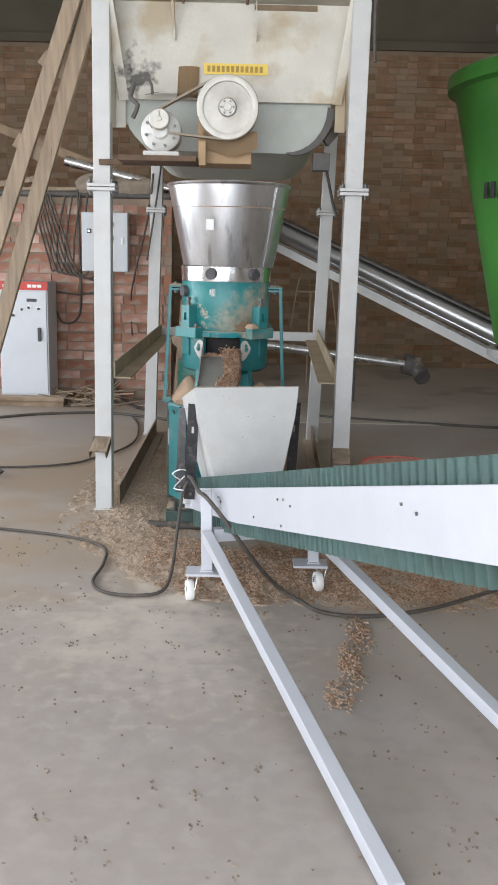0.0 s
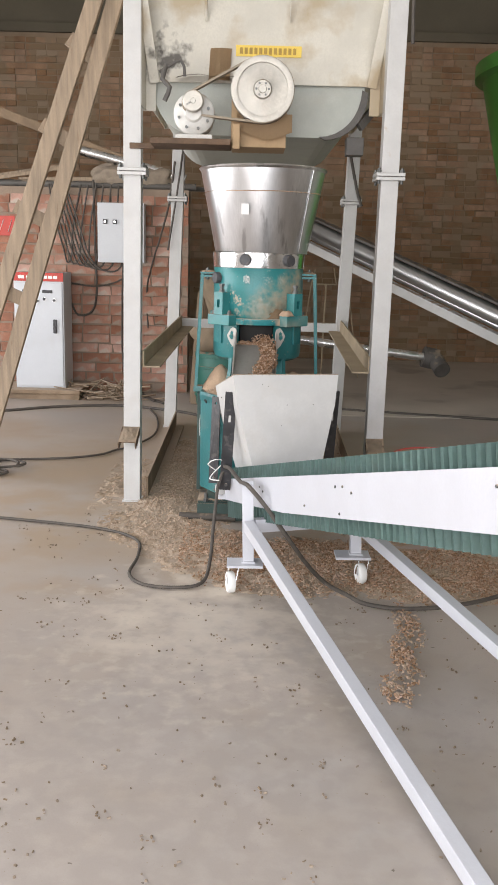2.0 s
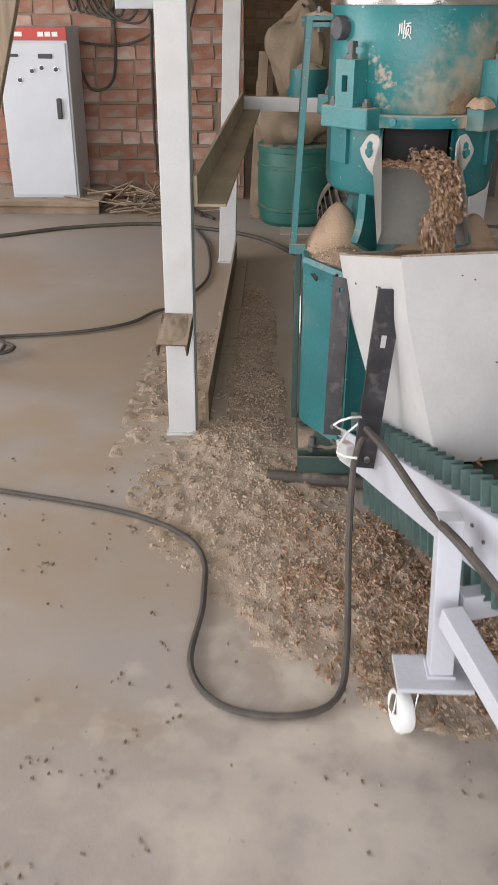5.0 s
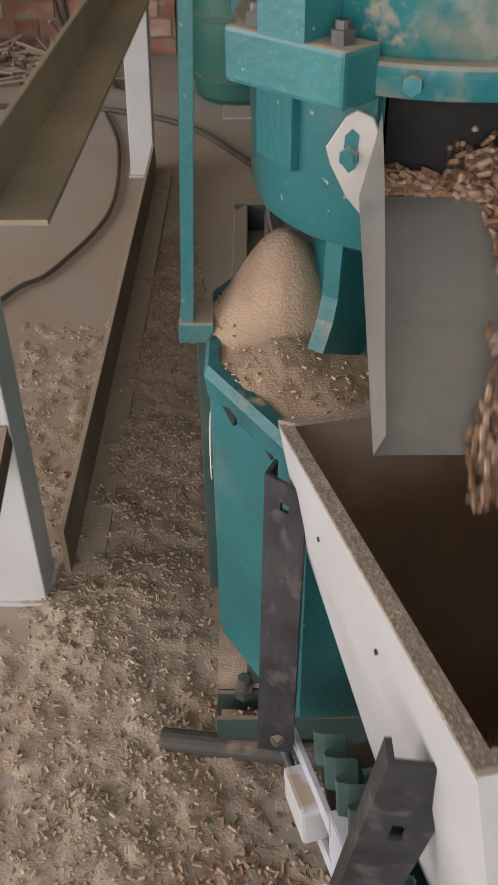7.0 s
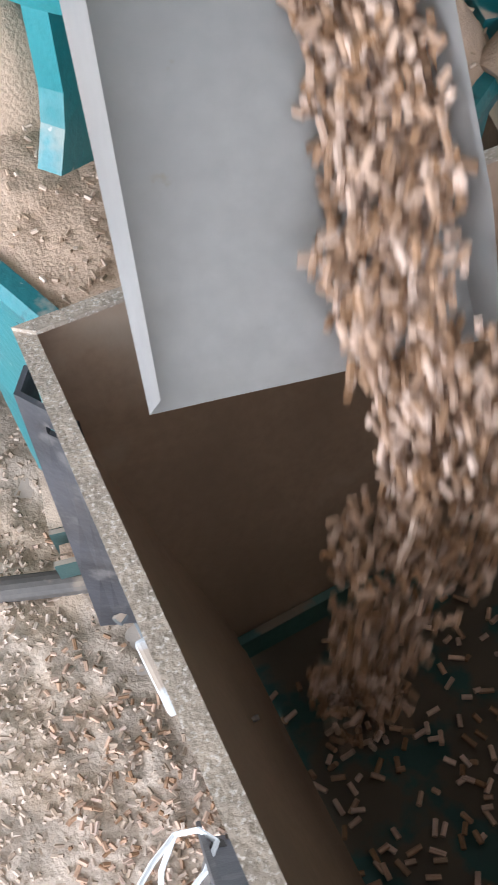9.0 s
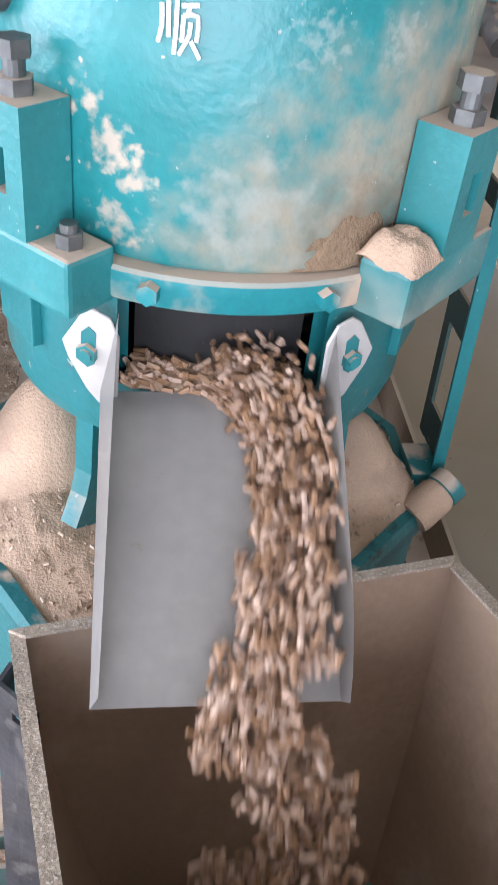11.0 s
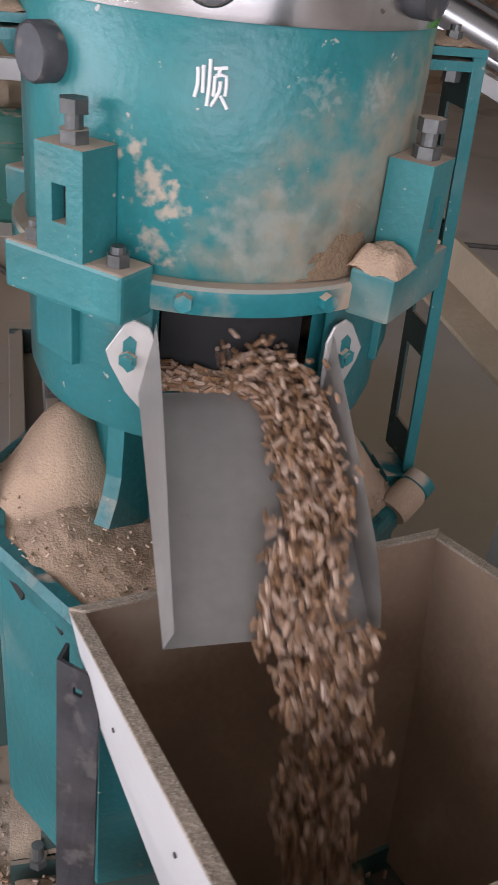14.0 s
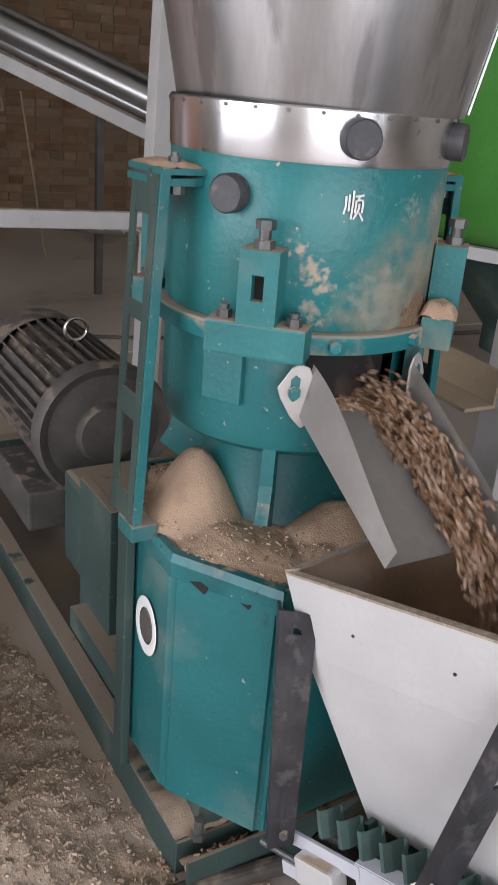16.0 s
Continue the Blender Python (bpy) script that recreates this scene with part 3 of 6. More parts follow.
drive_wheel = thing("drive_pulley", pose(-0.135, 5.06, 2.335, 90), "large cast-aluminium belt pulley facing forwards", "pulley")
part("rim", lathe([(0.135, 0.035), (0.155, 0.038), (0.167, 0.036), (0.168, 0.02), (0.152, 0), (0.168, -0.02), (0.166, -0.036), (0.135, -0.035), (0.135, 0.035)], 64), M_ALU, drive_wheel, smooth=True)
part("disc", lathe([(0.045, 0.024), (0.060, 0.018), (0.135, 0.016), (0.135, -0.016), (0.0, -0.016)], 56), M_ALU, drive_wheel, smooth=True)
part("hub", lathe([(0, 0.042), (0.020, 0.042), (0.022, 0.036), (0.044, 0.036), (0.050, 0.024), (0.05, 0.01)], 40), M_ALU, drive_wheel, smooth=True)
for k in range(6):
    a = k * math.pi / 3
    part("hub_screw", rod((0.033 * math.cos(a), 0.033 * math.sin(a), 0.034), (0.033 * math.cos(a), 0.033 * math.sin(a), 0.042), 0.006, seg=6), M_BOLT, drive_wheel)
part("shaft", rod((0, 0, 0.0), (0, 0, -0.36), 0.03, seg=20), M_IRON, drive_wheel)
# the belt
bm = bmesh.new()
c1, r1, c2, r2 = Vector((-0.50, 2.26)), 0.052, Vector((-0.135, 2.335)), 0.160
dv = c2 - c1
base = math.atan2(dv.y, dv.x)
off = math.acos((r1 - r2) / dv.length)
loop = []
for k in range(25):
    a = base + off + (2 * math.pi - 2 * off) * k / 24
    loop.append((c1.x + r1 * math.cos(a), c1.y + r1 * math.sin(a)))
for k in range(25):
    a = base - off + 2 * off * k / 24
    loop.append((c2.x + r2 * math.cos(a), c2.y + r2 * math.sin(a)))
n = len(loop)
rings = []
for i, (x, z) in enumerate(loop):
    a, b = loop[i - 1], loop[(i + 1) % n]
    t = Vector((b[0] - a[0], b[1] - a[1])).normalized()
    nx, nz = t.y, -t.x
    rings.append([bm.verts.new((x + nx * q, y, z + nz * q)) for q, y in ((0.0, 5.045), (0.011, 5.045), (0.011, 4.995), (0.0, 4.995))])
for i in range(n):
    a, b = rings[i], rings[(i + 1) % n]
    for k in range(4):
        bm.faces.new((a[k], a[(k + 1) % 4], b[(k + 1) % 4], b[k]))
bmesh.ops.recalc_face_normals(bm, faces=bm.faces)
bmesh.ops.translate(bm, verts=bm.verts, vec=(0, 0.04, 0))
tagged(part("drive_belt", bm, mat("belt_rubber", (0.30, 0.25, 0.19), 0.8, var=0.15)), "dusty rubber V-belt between motor and pulley", "belt")

# ---- pellet mill ----
mill = thing("pellet_mill", pose(-0.13, 5.15, 0), "teal-painted upright pellet mill, dusted with sawdust, on a steel skid", "machine")
# cabinet base with cut corners
oct8 = [(-0.312, -0.155), (-0.192, -0.345), (0.10, -0.330), (0.315, -0.12), (0.315, 0.06), (0.20, 0.24), (-0.20, 0.24), (-0.312, 0.06)]
bm = prism(oct8, 0.165, 0.70)
bmesh.ops.bevel(bm, geom=[e for e in bm.edges if abs(e.verts[0].co.z - e.verts[1].co.z) > 0.3], offset=0.012, segments=3, affect="EDGES")
base = part("base", bm, M_TEAL, mill, "teal sheet-steel cabinet base with cut corners")
bm = bmesh.new()
rings = [[bm.verts.new((x * s, y * s, z)) for x, y in oct8] for s, z in ((1.006, 0.665), (1.02, 0.70), (1.0, 0.715), (0.95, 0.715), (0.95, 0.69))]
for a, b in zip(rings, rings[1:]):
    for k in range(8):
        bm.faces.new((a[k], a[(k + 1) % 8], b[(k + 1) % 8], b[k]))
bmesh.ops.recalc_face_normals(bm, faces=bm.faces)
part("base_rim", bm, M_TEALWORN, mill)
# slots as black bars, their inner shade given as colour
for dx in (0.0, 0.05):
    part("slot", beam((-0.290 + dx, -0.19 - dx * 1.5, 0.680), (-0.273 + dx, -0.22 - dx * 1.5, 0.664), 0.006, 0.018, 0.001), M_SHADE, base)
# ring-shaped mark on the side
bm = lathe([(0.030, 0), (0.036, 0.002), (0.044, 0.002), (0.048, 0)], 32, m=Matrix.Translation((-0.317, -0.06, 0.50)) @ pose(0, 0, 0, 0, -90) @ Matrix.Diagonal((1.35, 1.05, 1, 1)))
part("maker_mark", bm, M_LETTER, base, "white oval maker's mark")
part("maker_mark_centre", lathe([(0, 0.002), (0.026, 0.002), (0.028, 0)], 24, m=Matrix.Translation((-0.316, -0.06, 0.50)) @ pose(0, 0, 0, 0, -90) @ Matrix.Diagonal((1.35, 1.05, 1, 1))), M_IRON, base)
# skid
for x in (-0.291, 0.291):
    part("skid_rail", box(x - 0.025, -0.238, 0.0, x + 0.025, 1.878, 0.10, 0.004), M_DKGREEN, mill, "dusty green channel-steel runner")
bm = prism([(-0.300, 0.0), (-0.240, 0.0), (-0.240, 0.10), (-0.248, 0.10), (-0.248, 0.02), (-0.292, 0.02), (-0.292, 0.10), (-0.300, 0.10)], -0.316, 0.316, m=Matrix(((0, 0, 1, 0), (1, 0, 0, 0), (0, 1, 0, 0), (0, 0, 0, 1))))
part("cross_member", bm, M_DKGREEN, mill, "dusty green channel across the skid's front")
part("cross_member", box(-0.316, 1.88, 0.0, 0.316, 1.95, 0.10, 0.004), M_DKGREEN, mill)
part("bed_plate", box(-0.264, -0.236, 0.085, 0.264, 0.55, 0.164, 0.0), M_DKGREEN, mill)
bm = sheet(lambda u, v: (-0.31 + 0.62 * u, -0.292 + 0.044 * v, 0.055 + 0.012 * n3(u * 20, v * 3)), 60, 6)
part("meal_in_channel", bm, M_SAW, mill, "meal lying in the skid's channel", True)
bm = sheet(lambda u, v: (-0.316 + 0.14 * u, -0.24 + 0.13 * v, 0.102 + 0.065 * u * (1 - (2 * v - 1) ** 2) ** 0.7 + 0.010 * v + 0.006 * n3(u * 5, v * 5, 6)), 24, 24)
part("dust_on_skid", bm, M_DIRT, mill, "brown dust heaped on the skid's corner", True)
part("anchor_pipe", rod((-0.415, -0.285, 0.022), (-0.10, -0.327, 0.026), 0.021, seg=16), M_OLDIRON, mill, "short rusty iron pipe across the skid")
bb = hexbolt(-0.27, -0.25, 0.10, 0.016, shank=0.02)
part("bolt", bb, M_BOLT, mill)
# centre column and ribs
part("column", lathe([(0.19, 0.69), (0.165, 0.74), (0.16, 0.88), (0.195, 0.905)], 48), M_TEAL, mill, smooth=True)
for a in (-128, -52, 52, 128):
    ca, sa = math.cos(radians(a)), math.sin(radians(a))
    m = Matrix(((ca, 0, sa, 0), (sa, 0, -ca, 0), (0, 1, 0, 0), (0, 0, 0, 1)))
    part("rib", prism([(0.17, 0.72), (0.275, 0.775), (0.255, 0.81), (0.246, 0.84), (0.240, 0.94), (0.17, 0.94)], -0.012, 0.012, m=m), M_TEAL, mill)
# lower drum with the outlet mouth at the front
MOUTH0, MOUTH1 = -117.0, -67.0
bm = lathe([(0.19, 0.895), (0.222, 0.897), (0.243, 0.912), (0.250, 0.935), (0.250, 1.10), (0.225, 1.10), (0.225, 0.935), (0.19, 0.915), (0.19, 0.895)], 88, arc=(MOUTH1, 360 + MOUTH0))
bmesh.ops.recalc_face_normals(bm, faces=bm.faces)
lower = part("lower_drum", bm, M_TEAL, mill, smooth=True)
bm = lathe([(0.19, 0.895), (0.222, 0.897), (0.243, 0.912), (0.250, 0.935), (0.250, 0.988), (0.16, 0.988), (0.16, 0.895)], 20, arc=(MOUTH0, MOUTH1))
bmesh.ops.recalc_face_normals(bm, faces=bm.faces)
part("mouth_sill", bm, M_TEAL, lower, smooth=True)
# meal and slow pellets that lie on the sill, thick where the die pushes them out
def sill_meal(u, v):
    a, r = radians(MOUTH0 + 1 + (MOUTH1 - MOUTH0 - 2) * u), 0.2045 + 0.0475 * v
    z = 0.989 + 0.014 * (1 - v ** 2) * (1 - 0.75 * u) + 0.004 * n3(u * 9, v * 6, 8) + 0.001
    return (r * math.cos(a), r * math.sin(a), z)
part("meal_on_sill", sheet(sill_meal, 40, 16), M_SAW, lower, "brown meal lying on the outlet sill", True)
bed = []
for k in range(300):
    u, v = rng.random() ** 1.15, rng.random() ** 0.8
    x, y, z = sill_meal(u, v)
    along = (math.cos(radians(MOUTH0 + 50 * u + 90)), math.sin(radians(MOUTH0 + 50 * u + 90)) - 0.45, -0.12)
    if k % 2:
        bed.append(((x, y, z + rng.uniform(0.0, 0.005)), [c + rng.gauss(0, 0.4) for c in along], rng.uniform(0.008, 0.019), 0.0030))
tagged(pellet_mesh("pellets_on_sill", bed, M_PELLET, lower), "brown pellets crowding on the outlet sill", kind="stuff")
# black curved sheet painting the shade deep in the mouth
part("mouth_inside", lathe([(0.204, 0.988), (0.204, 1.10)], 30, arc=(-118, -66)), M_SHADE, lower)
for a in (-150, -30):
    ca, sa = math.cos(radians(a)), math.sin(radians(a))
    part("side_plate", beam((0.252 * ca, 0.252 * sa, 0.99), (0.252 * ca, 0.252 * sa, 1.10), 0.08, 0.012, 0.002, None, (ca, sa, 0)), M_TEAL, lower)
# flange ring
part("flange_ring", lathe([(0.20, 1.10), (0.268, 1.10), (0.270, 1.103), (0.270, 1.130), (0.267, 1.134), (0.20, 1.134), (0.20, 1.10)], 88), M_TEALDUST, mill, smooth=True)
for a in (-108, -72):
    ca, sa = math.cos(radians(a)), math.sin(radians(a))
    part("bolt", rod((0.262 * ca, 0.262 * sa, 1.117), (0.282 * ca, 0.282 * sa, 1.117), 0.011, seg=6), M_TEALDUST, mill)
# upper drum
BEIGE = (0.37, 0.29, 0.205)
drum_m = mat("drum_paint", (0.016, 0.188, 0.193), 0.36, var=0.2, scale=6, dust=0.15, bump=0.25, fleck=(0.36, 0.36, 0.31),
             patches=(((0.13, -0.215, 1.20), 0.19, BEIGE, 0.75, -26), ((0.19, -0.165, 1.27), 0.15, BEIGE, 0.8, -30), ((0.02, -0.25, 1.16), 0.14, BEIGE, 0.6, -28), ((0.215, -0.13, 1.35), 0.08, BEIGE, 0.75, -40), ((0.0, -0.252, 1.19), 0.10, (0.30, 0.33, 0.29), 0.6, 45),
                      ((-0.145, -0.205, 1.27), 0.035, (0.48, 0.39, 0.30), 0.85, 70), ((-0.122, -0.22, 1.24), 0.042, (0.48, 0.39, 0.30), 0.85, 70), ((-0.10, -0.23, 1.215), 0.036, (0.48, 0.39, 0.30), 0.85, 70),
                      ((-0.115, -0.224, 1.168), 0.042, (0.44, 0.36, 0.28), 0.75, 70), ((0.05, -0.247, 1.345), 0.04, (0.36, 0.38, 0.34), 0.4, 110), ((0.12, -0.22, 1.34), 0.04, (0.36, 0.38, 0.34), 0.4, 110),
                      ((0.13, -0.215, 1.165), 0.10, (0.13, 0.09, 0.055), 0.8, -40)))
drum = part("upper_drum", lathe([(0.21, 1.134), (0.248, 1.134), (0.252, 1.14), (0.252, 1.402), (0.249, 1.407), (0.235, 1.407)], 96), drum_m, mill, smooth=True)
# caked sawdust on the drum's front and the mill's hand-painted character
def cake(u, v):
    a = radians(-80 + 34 * u)
    z = 1.136 + 0.075 * v * (0.55 + 0.45 * math.sin(math.pi * u))
    e = (1 - abs(2 * u - 1) ** 2.5) * (1 - v ** 1.8)
    r = 0.2515 + 0.004 * e + 0.0025 * n3(u * 9, v * 6, 3) * (0.3 + e) - 0.003 * (1 - e)
    return (r * math.cos(a), r * math.sin(a), z)
part("sawdust_crust", sheet(cake, 60, 24), mat("sawdust_crust", (0.20, 0.135, 0.08), 0.95, var=0.3, scale=14, fine=200, bump=0.8), drum, "dark sawdust crust", True)
def on_drum(a, z, r=0.2545):
    return (r * math.cos(radians(a)), r * math.sin(radians(a)), z)
strokes = [[(-109.4, 1.376), (-109.2, 1.35), (-110.2, 1.330)], [(-107.4, 1.380), (-107.2, 1.338)], [(-105.0, 1.390), (-105.0, 1.352), (-105.4, 1.318)],
           [(-103.6, 1.376), (-98.6, 1.379)], [(-101.2, 1.377), (-101.9, 1.366)], [(-103.0, 1.365), (-103.2, 1.334)], [(-103.0, 1.365), (-98.9, 1.366), (-98.9, 1.336)],
           [(-101.0, 1.358), (-101.2, 1.342), (-103.9, 1.318)], [(-100.6, 1.336), (-97.8, 1.316)]]
bm = bmesh.new()
for s in strokes:
    sweep([on_drum(-105.0 + (a + 103.5) * 0.62, 1.345 + (z - 1.352) * 0.62) for a, z in s], 0.0019, 6, bm, 0.01)
part("painted_character", bm, M_LETTER, drum, "hand-painted white character")
# plugs
for a, z, r in ((-106.5, 1.447, 0.2525), (-52.0, 1.447, 0.2525), (-151, 1.347, 0.2535)):
    ca, sa = math.cos(radians(a)), math.sin(radians(a))
    bm = lathe([(0, 0.024), (0.028, 0.024), (0.0295, 0.0255), (0.0315, 0.022), (0.0315, -0.01)], 36, m=Matrix.Translation((r * ca, r * sa, z)) @ Vector((ca, sa, 0)).to_track_quat("Z", "Y").to_matrix().to_4x4())
    part("plug", bm, M_PLUG, mill, "round black plastic plug", True)
# clamp lugs round the joint
for a in (-135, -45, 45, 135):
    m = pose(0, 0, 0, 0, 0, a)
    mt = M_LUG
    bm = box(0.250, -0.086, 1.094, 0.308, 0.086, 1.152, 0.005, m=m)
    lug = part("clamp_lug", bm, mt, mill)
    # upright with a slot through it
    bm = bmesh.new()
    for y0, y1, z0, z1 in ((-0.033, -0.010, 1.152, 1.272), (0.010, 0.033, 1.152, 1.272), (-0.010, 0.010, 1.152, 1.190), (-0.010, 0.010, 1.232, 1.272)):
        box(0.253, y0, z0, 0.309, y1, z1, 0.0, bm, m)
    bmesh.ops.remove_doubles(bm, verts=bm.verts, dist=1e-5)
    part("upright", bm, mt, lug)
    # black block as painted shade within the slot
    part("slot_shadow", box(0.27, -0.010, 1.190, 0.29, 0.010, 1.232, m=m), M_SHADE, lug)
    for y in (-0.060, 0.060):
        p = m @ Vector((0.282, y, 1.152))
        part("lug_nut", hexbolt(p.x, p.y, p.z, 0.0135, None, 0.014), M_BOLT, lug)
    p = m @ Vector((0.284, 0, 1.272))
    bb = rod((p.x, p.y, p.z), (p.x, p.y, p.z + 0.014), 0.017, seg=6)
    rod((p.x, p.y, p.z), (p.x, p.y, p.z + 0.043), 0.010, seg=14, bm=bb)
    rod((p.x, p.y, p.z + 0.030), (p.x, p.y, p.z + 0.045), 0.0165, seg=6, bm=bb)
    part("clamp_bolt", bb, M_BOLT, lug)
    if a == -45:
        bm = sheet(lambda u, v: m @ Vector((0.246 + 0.066 * u, -0.090 + 0.060 * v, 1.153 + 0.026 * (1 - (2 * u - 1) ** 4) * (1 - (2 * v - 1) ** 4) + 0.006 * n3(u * 3, v * 3) + 0.0025 * n3(u * 12, v * 12, 3))), 22, 22)
        part("caked_dust", bm, M_SAW, lug, "heap of caked sawdust", True)
# bright band and the cone
part("band", lathe([(0.2535, 1.404), (0.2545, 1.41), (0.2575, 1.485), (0.2555, 1.488)], 96), M_BAND, mill, "bright stainless band", True)
for k in range(30):
    a = radians(k * 12)
    part("rivet", rod((0.2555 * math.cos(a), 0.2555 * math.sin(a), 1.480), (0.2590 * math.cos(a), 0.2590 * math.sin(a), 1.480), 0.0035, seg=8), M_BOLT, mill)
cone = part("feed_cone", lathe([(0.256, 1.484), (0.257, 1.486), (0.343, 1.918), (0.352, 1.926), (0.354, 1.932), (0.349, 1.937), (0.341, 1.93), (0.252, 1.49)], 120,
                               m=Matrix.Translation((0.012, 0, 0))), M_GALV, mill, "galvanised sheet-steel feed cone", True)
part("cone_seam", beam((0.262 * math.cos(radians(-40)) + 0.012, 0.262 * math.sin(radians(-40)), 1.49), (0.347 * math.cos(radians(-40)) + 0.012, 0.347 * math.sin(radians(-40)), 1.918), 0.012, 0.004, 0.001, None,
                       (math.cos(radians(-40)), math.sin(radians(-40)), 0)), M_GALV, cone)
part("cone_patch", box(-0.115, -0.325, 1.70, -0.075, -0.319, 1.755, m=Matrix.Translation((0.012, 0.004, -0.02))), M_LETTER, cone, "small white paper patch")
bm = sheet(lambda u, v: (0.33 * math.sqrt(v) * math.cos(2 * math.pi * u) + 0.012, 0.33 * math.sqrt(v) * math.sin(2 * math.pi * u), 1.80 + 0.10 * (1 - v) + 0.008 * n3(u * 9, v * 9)), 40, 10)
part("feed_heap", bm, M_SAW, cone, "heap of feed in the cone", True)
# guard frames at both sides
for s in (-1, 1):
    plan = [(s * 0.235, -0.068), (s * 0.322, -0.068), (s * 0.334, 0.046), (s * 0.235, 0.10)][::s]
    guard = part("guard_bracket", prism(plan, 1.366, 1.376), M_TEAL, mill, "dusty bracket plate")
    part("bracket_shelf", prism([(x, y + 0.004) for x, y in plan], 1.348, 1.360), M_TEAL, guard)
    bm = sheet(lambda u, v: (s * (0.238 + 0.082 * u + 0.008 * v), -0.062 + 0.115 * v, 1.3765 + 0.010 * (1 - abs(2 * u - 1) ** 3) * (1 - abs(2 * v - 1) ** 3) + 0.003 * n3(u * 5, v * 5)), 16, 16)
    part("dust_on_bracket", bm, M_SAW, guard, "caked sawdust", True)
    part("bracket_bolt", hexbolt(s * 0.286, -0.035, 1.380, 0.011), M_BOLT, guard)
    part("bracket_bolt", rod((s * 0.286, -0.050, 1.334), (s * 0.286, -0.050, 1.352), 0.012, seg=6), M_BOLT, guard)
    bm = beam((s * 0.314, -0.062, 1.366), (s * 0.345, -0.062, 0.725), 0.018, 0.006, 0.001, None, (0, 1, 0))
    part("guard_bar", bm, M_TEAL, guard)
    # side flange with long windows
    bm = bmesh.new()
    for y, w in ((-0.046, 0.026), (0.036, 0.022)):
        beam((s * 0.323, y, 1.366), (s * 0.352, y, 0.725), 0.005, w, 0.0, bm, (0, 1, 0))
    for z, h in ((1.335, 0.075), (1.13, 0.03), (0.955, 0.05), (0.76, 0.06)):
        xx = s * (0.323 + 0.029 * (1.366 - z) / 0.641)
        beam((xx, -0.034, z), (xx, 0.026, z), 0.005, h, 0.0, bm)
    part("guard_side", bm, M_DKGREEN, guard)
    part("guard_foot", box(s * 0.306, -0.072, 0.70, s * 0.358, 0.0, 0.732, 0.003), M_TEAL, guard)
# chute
def ch(x, y, z):
    return Vector((x + 0.13, y - 5.15, z))
xl0, xr0, xl1, xr1 = -0.260, -0.030, -0.264, -0.036
top_y, top_z, end_y, end_z = 4.905, 0.993, 4.628, 0.846
bm = sheet(lambda u, v: ch(xl0 + (xr0 - xl0) * u + ((xl1 - xl0) * (1 - u) + (xr1 - xr0) * u) * v, top_y + (end_y - top_y) * v, top_z + (end_z - top_z) * v + 0.0015 * n3(u * 3, v * 3, 4)), 10, 10)
bmesh.ops.solidify(bm, geom=bm.faces[:], thickness=0.003)
chute = part("chute", bm, M_CHUTE, mill, "bare zinc-plate outlet chute", True)
for s, x0, x1 in ((-1, xl0, xl1), (1, xr0, xr1)):
    def wall(u, v, s=s, x0=x0, x1=x1):
        y, z = top_y + (end_y - top_y) * u, top_z + (end_z - top_z) * u
        if s < 0:
            h, lean = 0.092 * (1 - u) + 0.034 * u + 0.030 * math.sin(math.pi * min(1, u * 1.15)) * (1 - u), 0.018 * (1 - 0.55 * u)
        else:
            h, lean = (0.080 * (1 - u) + 0.055 * u) * min(1.0, 0.25 + 3.4 * math.sqrt(max(0, 1 - u) / 4)), 0.004
        return ch(x0 + (x1 - x0) * u + v * lean, y - 0.012 * v * u, z + h * v)
    bm = sheet(wall, 24, 4)
    bmesh.ops.solidify(bm, geom=bm.faces[:], thickness=0.003)
    part("chute_side", bm, M_CHUTE, chute, smooth=True)
    # ear by which the chute is bolted to the drum
    shape = [(-0.008, -0.020), (-0.010, 0.060), (0.000, 0.080), (0.018, 0.086), (0.030, 0.078), (0.052, 0.042), (0.046, 0.024), (0.026, -0.010), (0.006, -0.030)]
    tilt = Matrix.Translation(ch(x0 + s * 0.004 + (0.014 if s < 0 else 0.0), 4.903, 1.0)) @ pose(0, 0, 0, 0, 0, s * 24) @ Matrix(((s, 0, 0, 0), (0, 0, 1, 0), (0, 1, 0, 0), (0, 0, 0, 1)))
    ear = prism(shape, -0.002, 0.002, m=tilt)
    bmesh.ops.bevel(ear, geom=ear.edges[:], offset=0.0012, segments=1, affect="EDGES")
    part("chute_ear", ear, M_CHUTE, chute)
    part("ear_slot", prism([(0.016, 0.024), (0.014, 0.060), (0.022, 0.066), (0.030, 0.058), (0.031, 0.026), (0.024, 0.018)], -0.003, 0.003, m=tilt), M_TEAL, chute)
    bb = rod(tilt @ Vector((0.023, 0.036, 0.010)), tilt @ Vector((0.023, 0.036, -0.012)), 0.007, seg=10)
    rod(tilt @ Vector((0.023, 0.036, 0.0)), tilt @ Vector((0.023, 0.036, -0.009)), 0.0115, seg=6, bm=bb)
    part("chute_bolt", bb, M_LUG, chute)
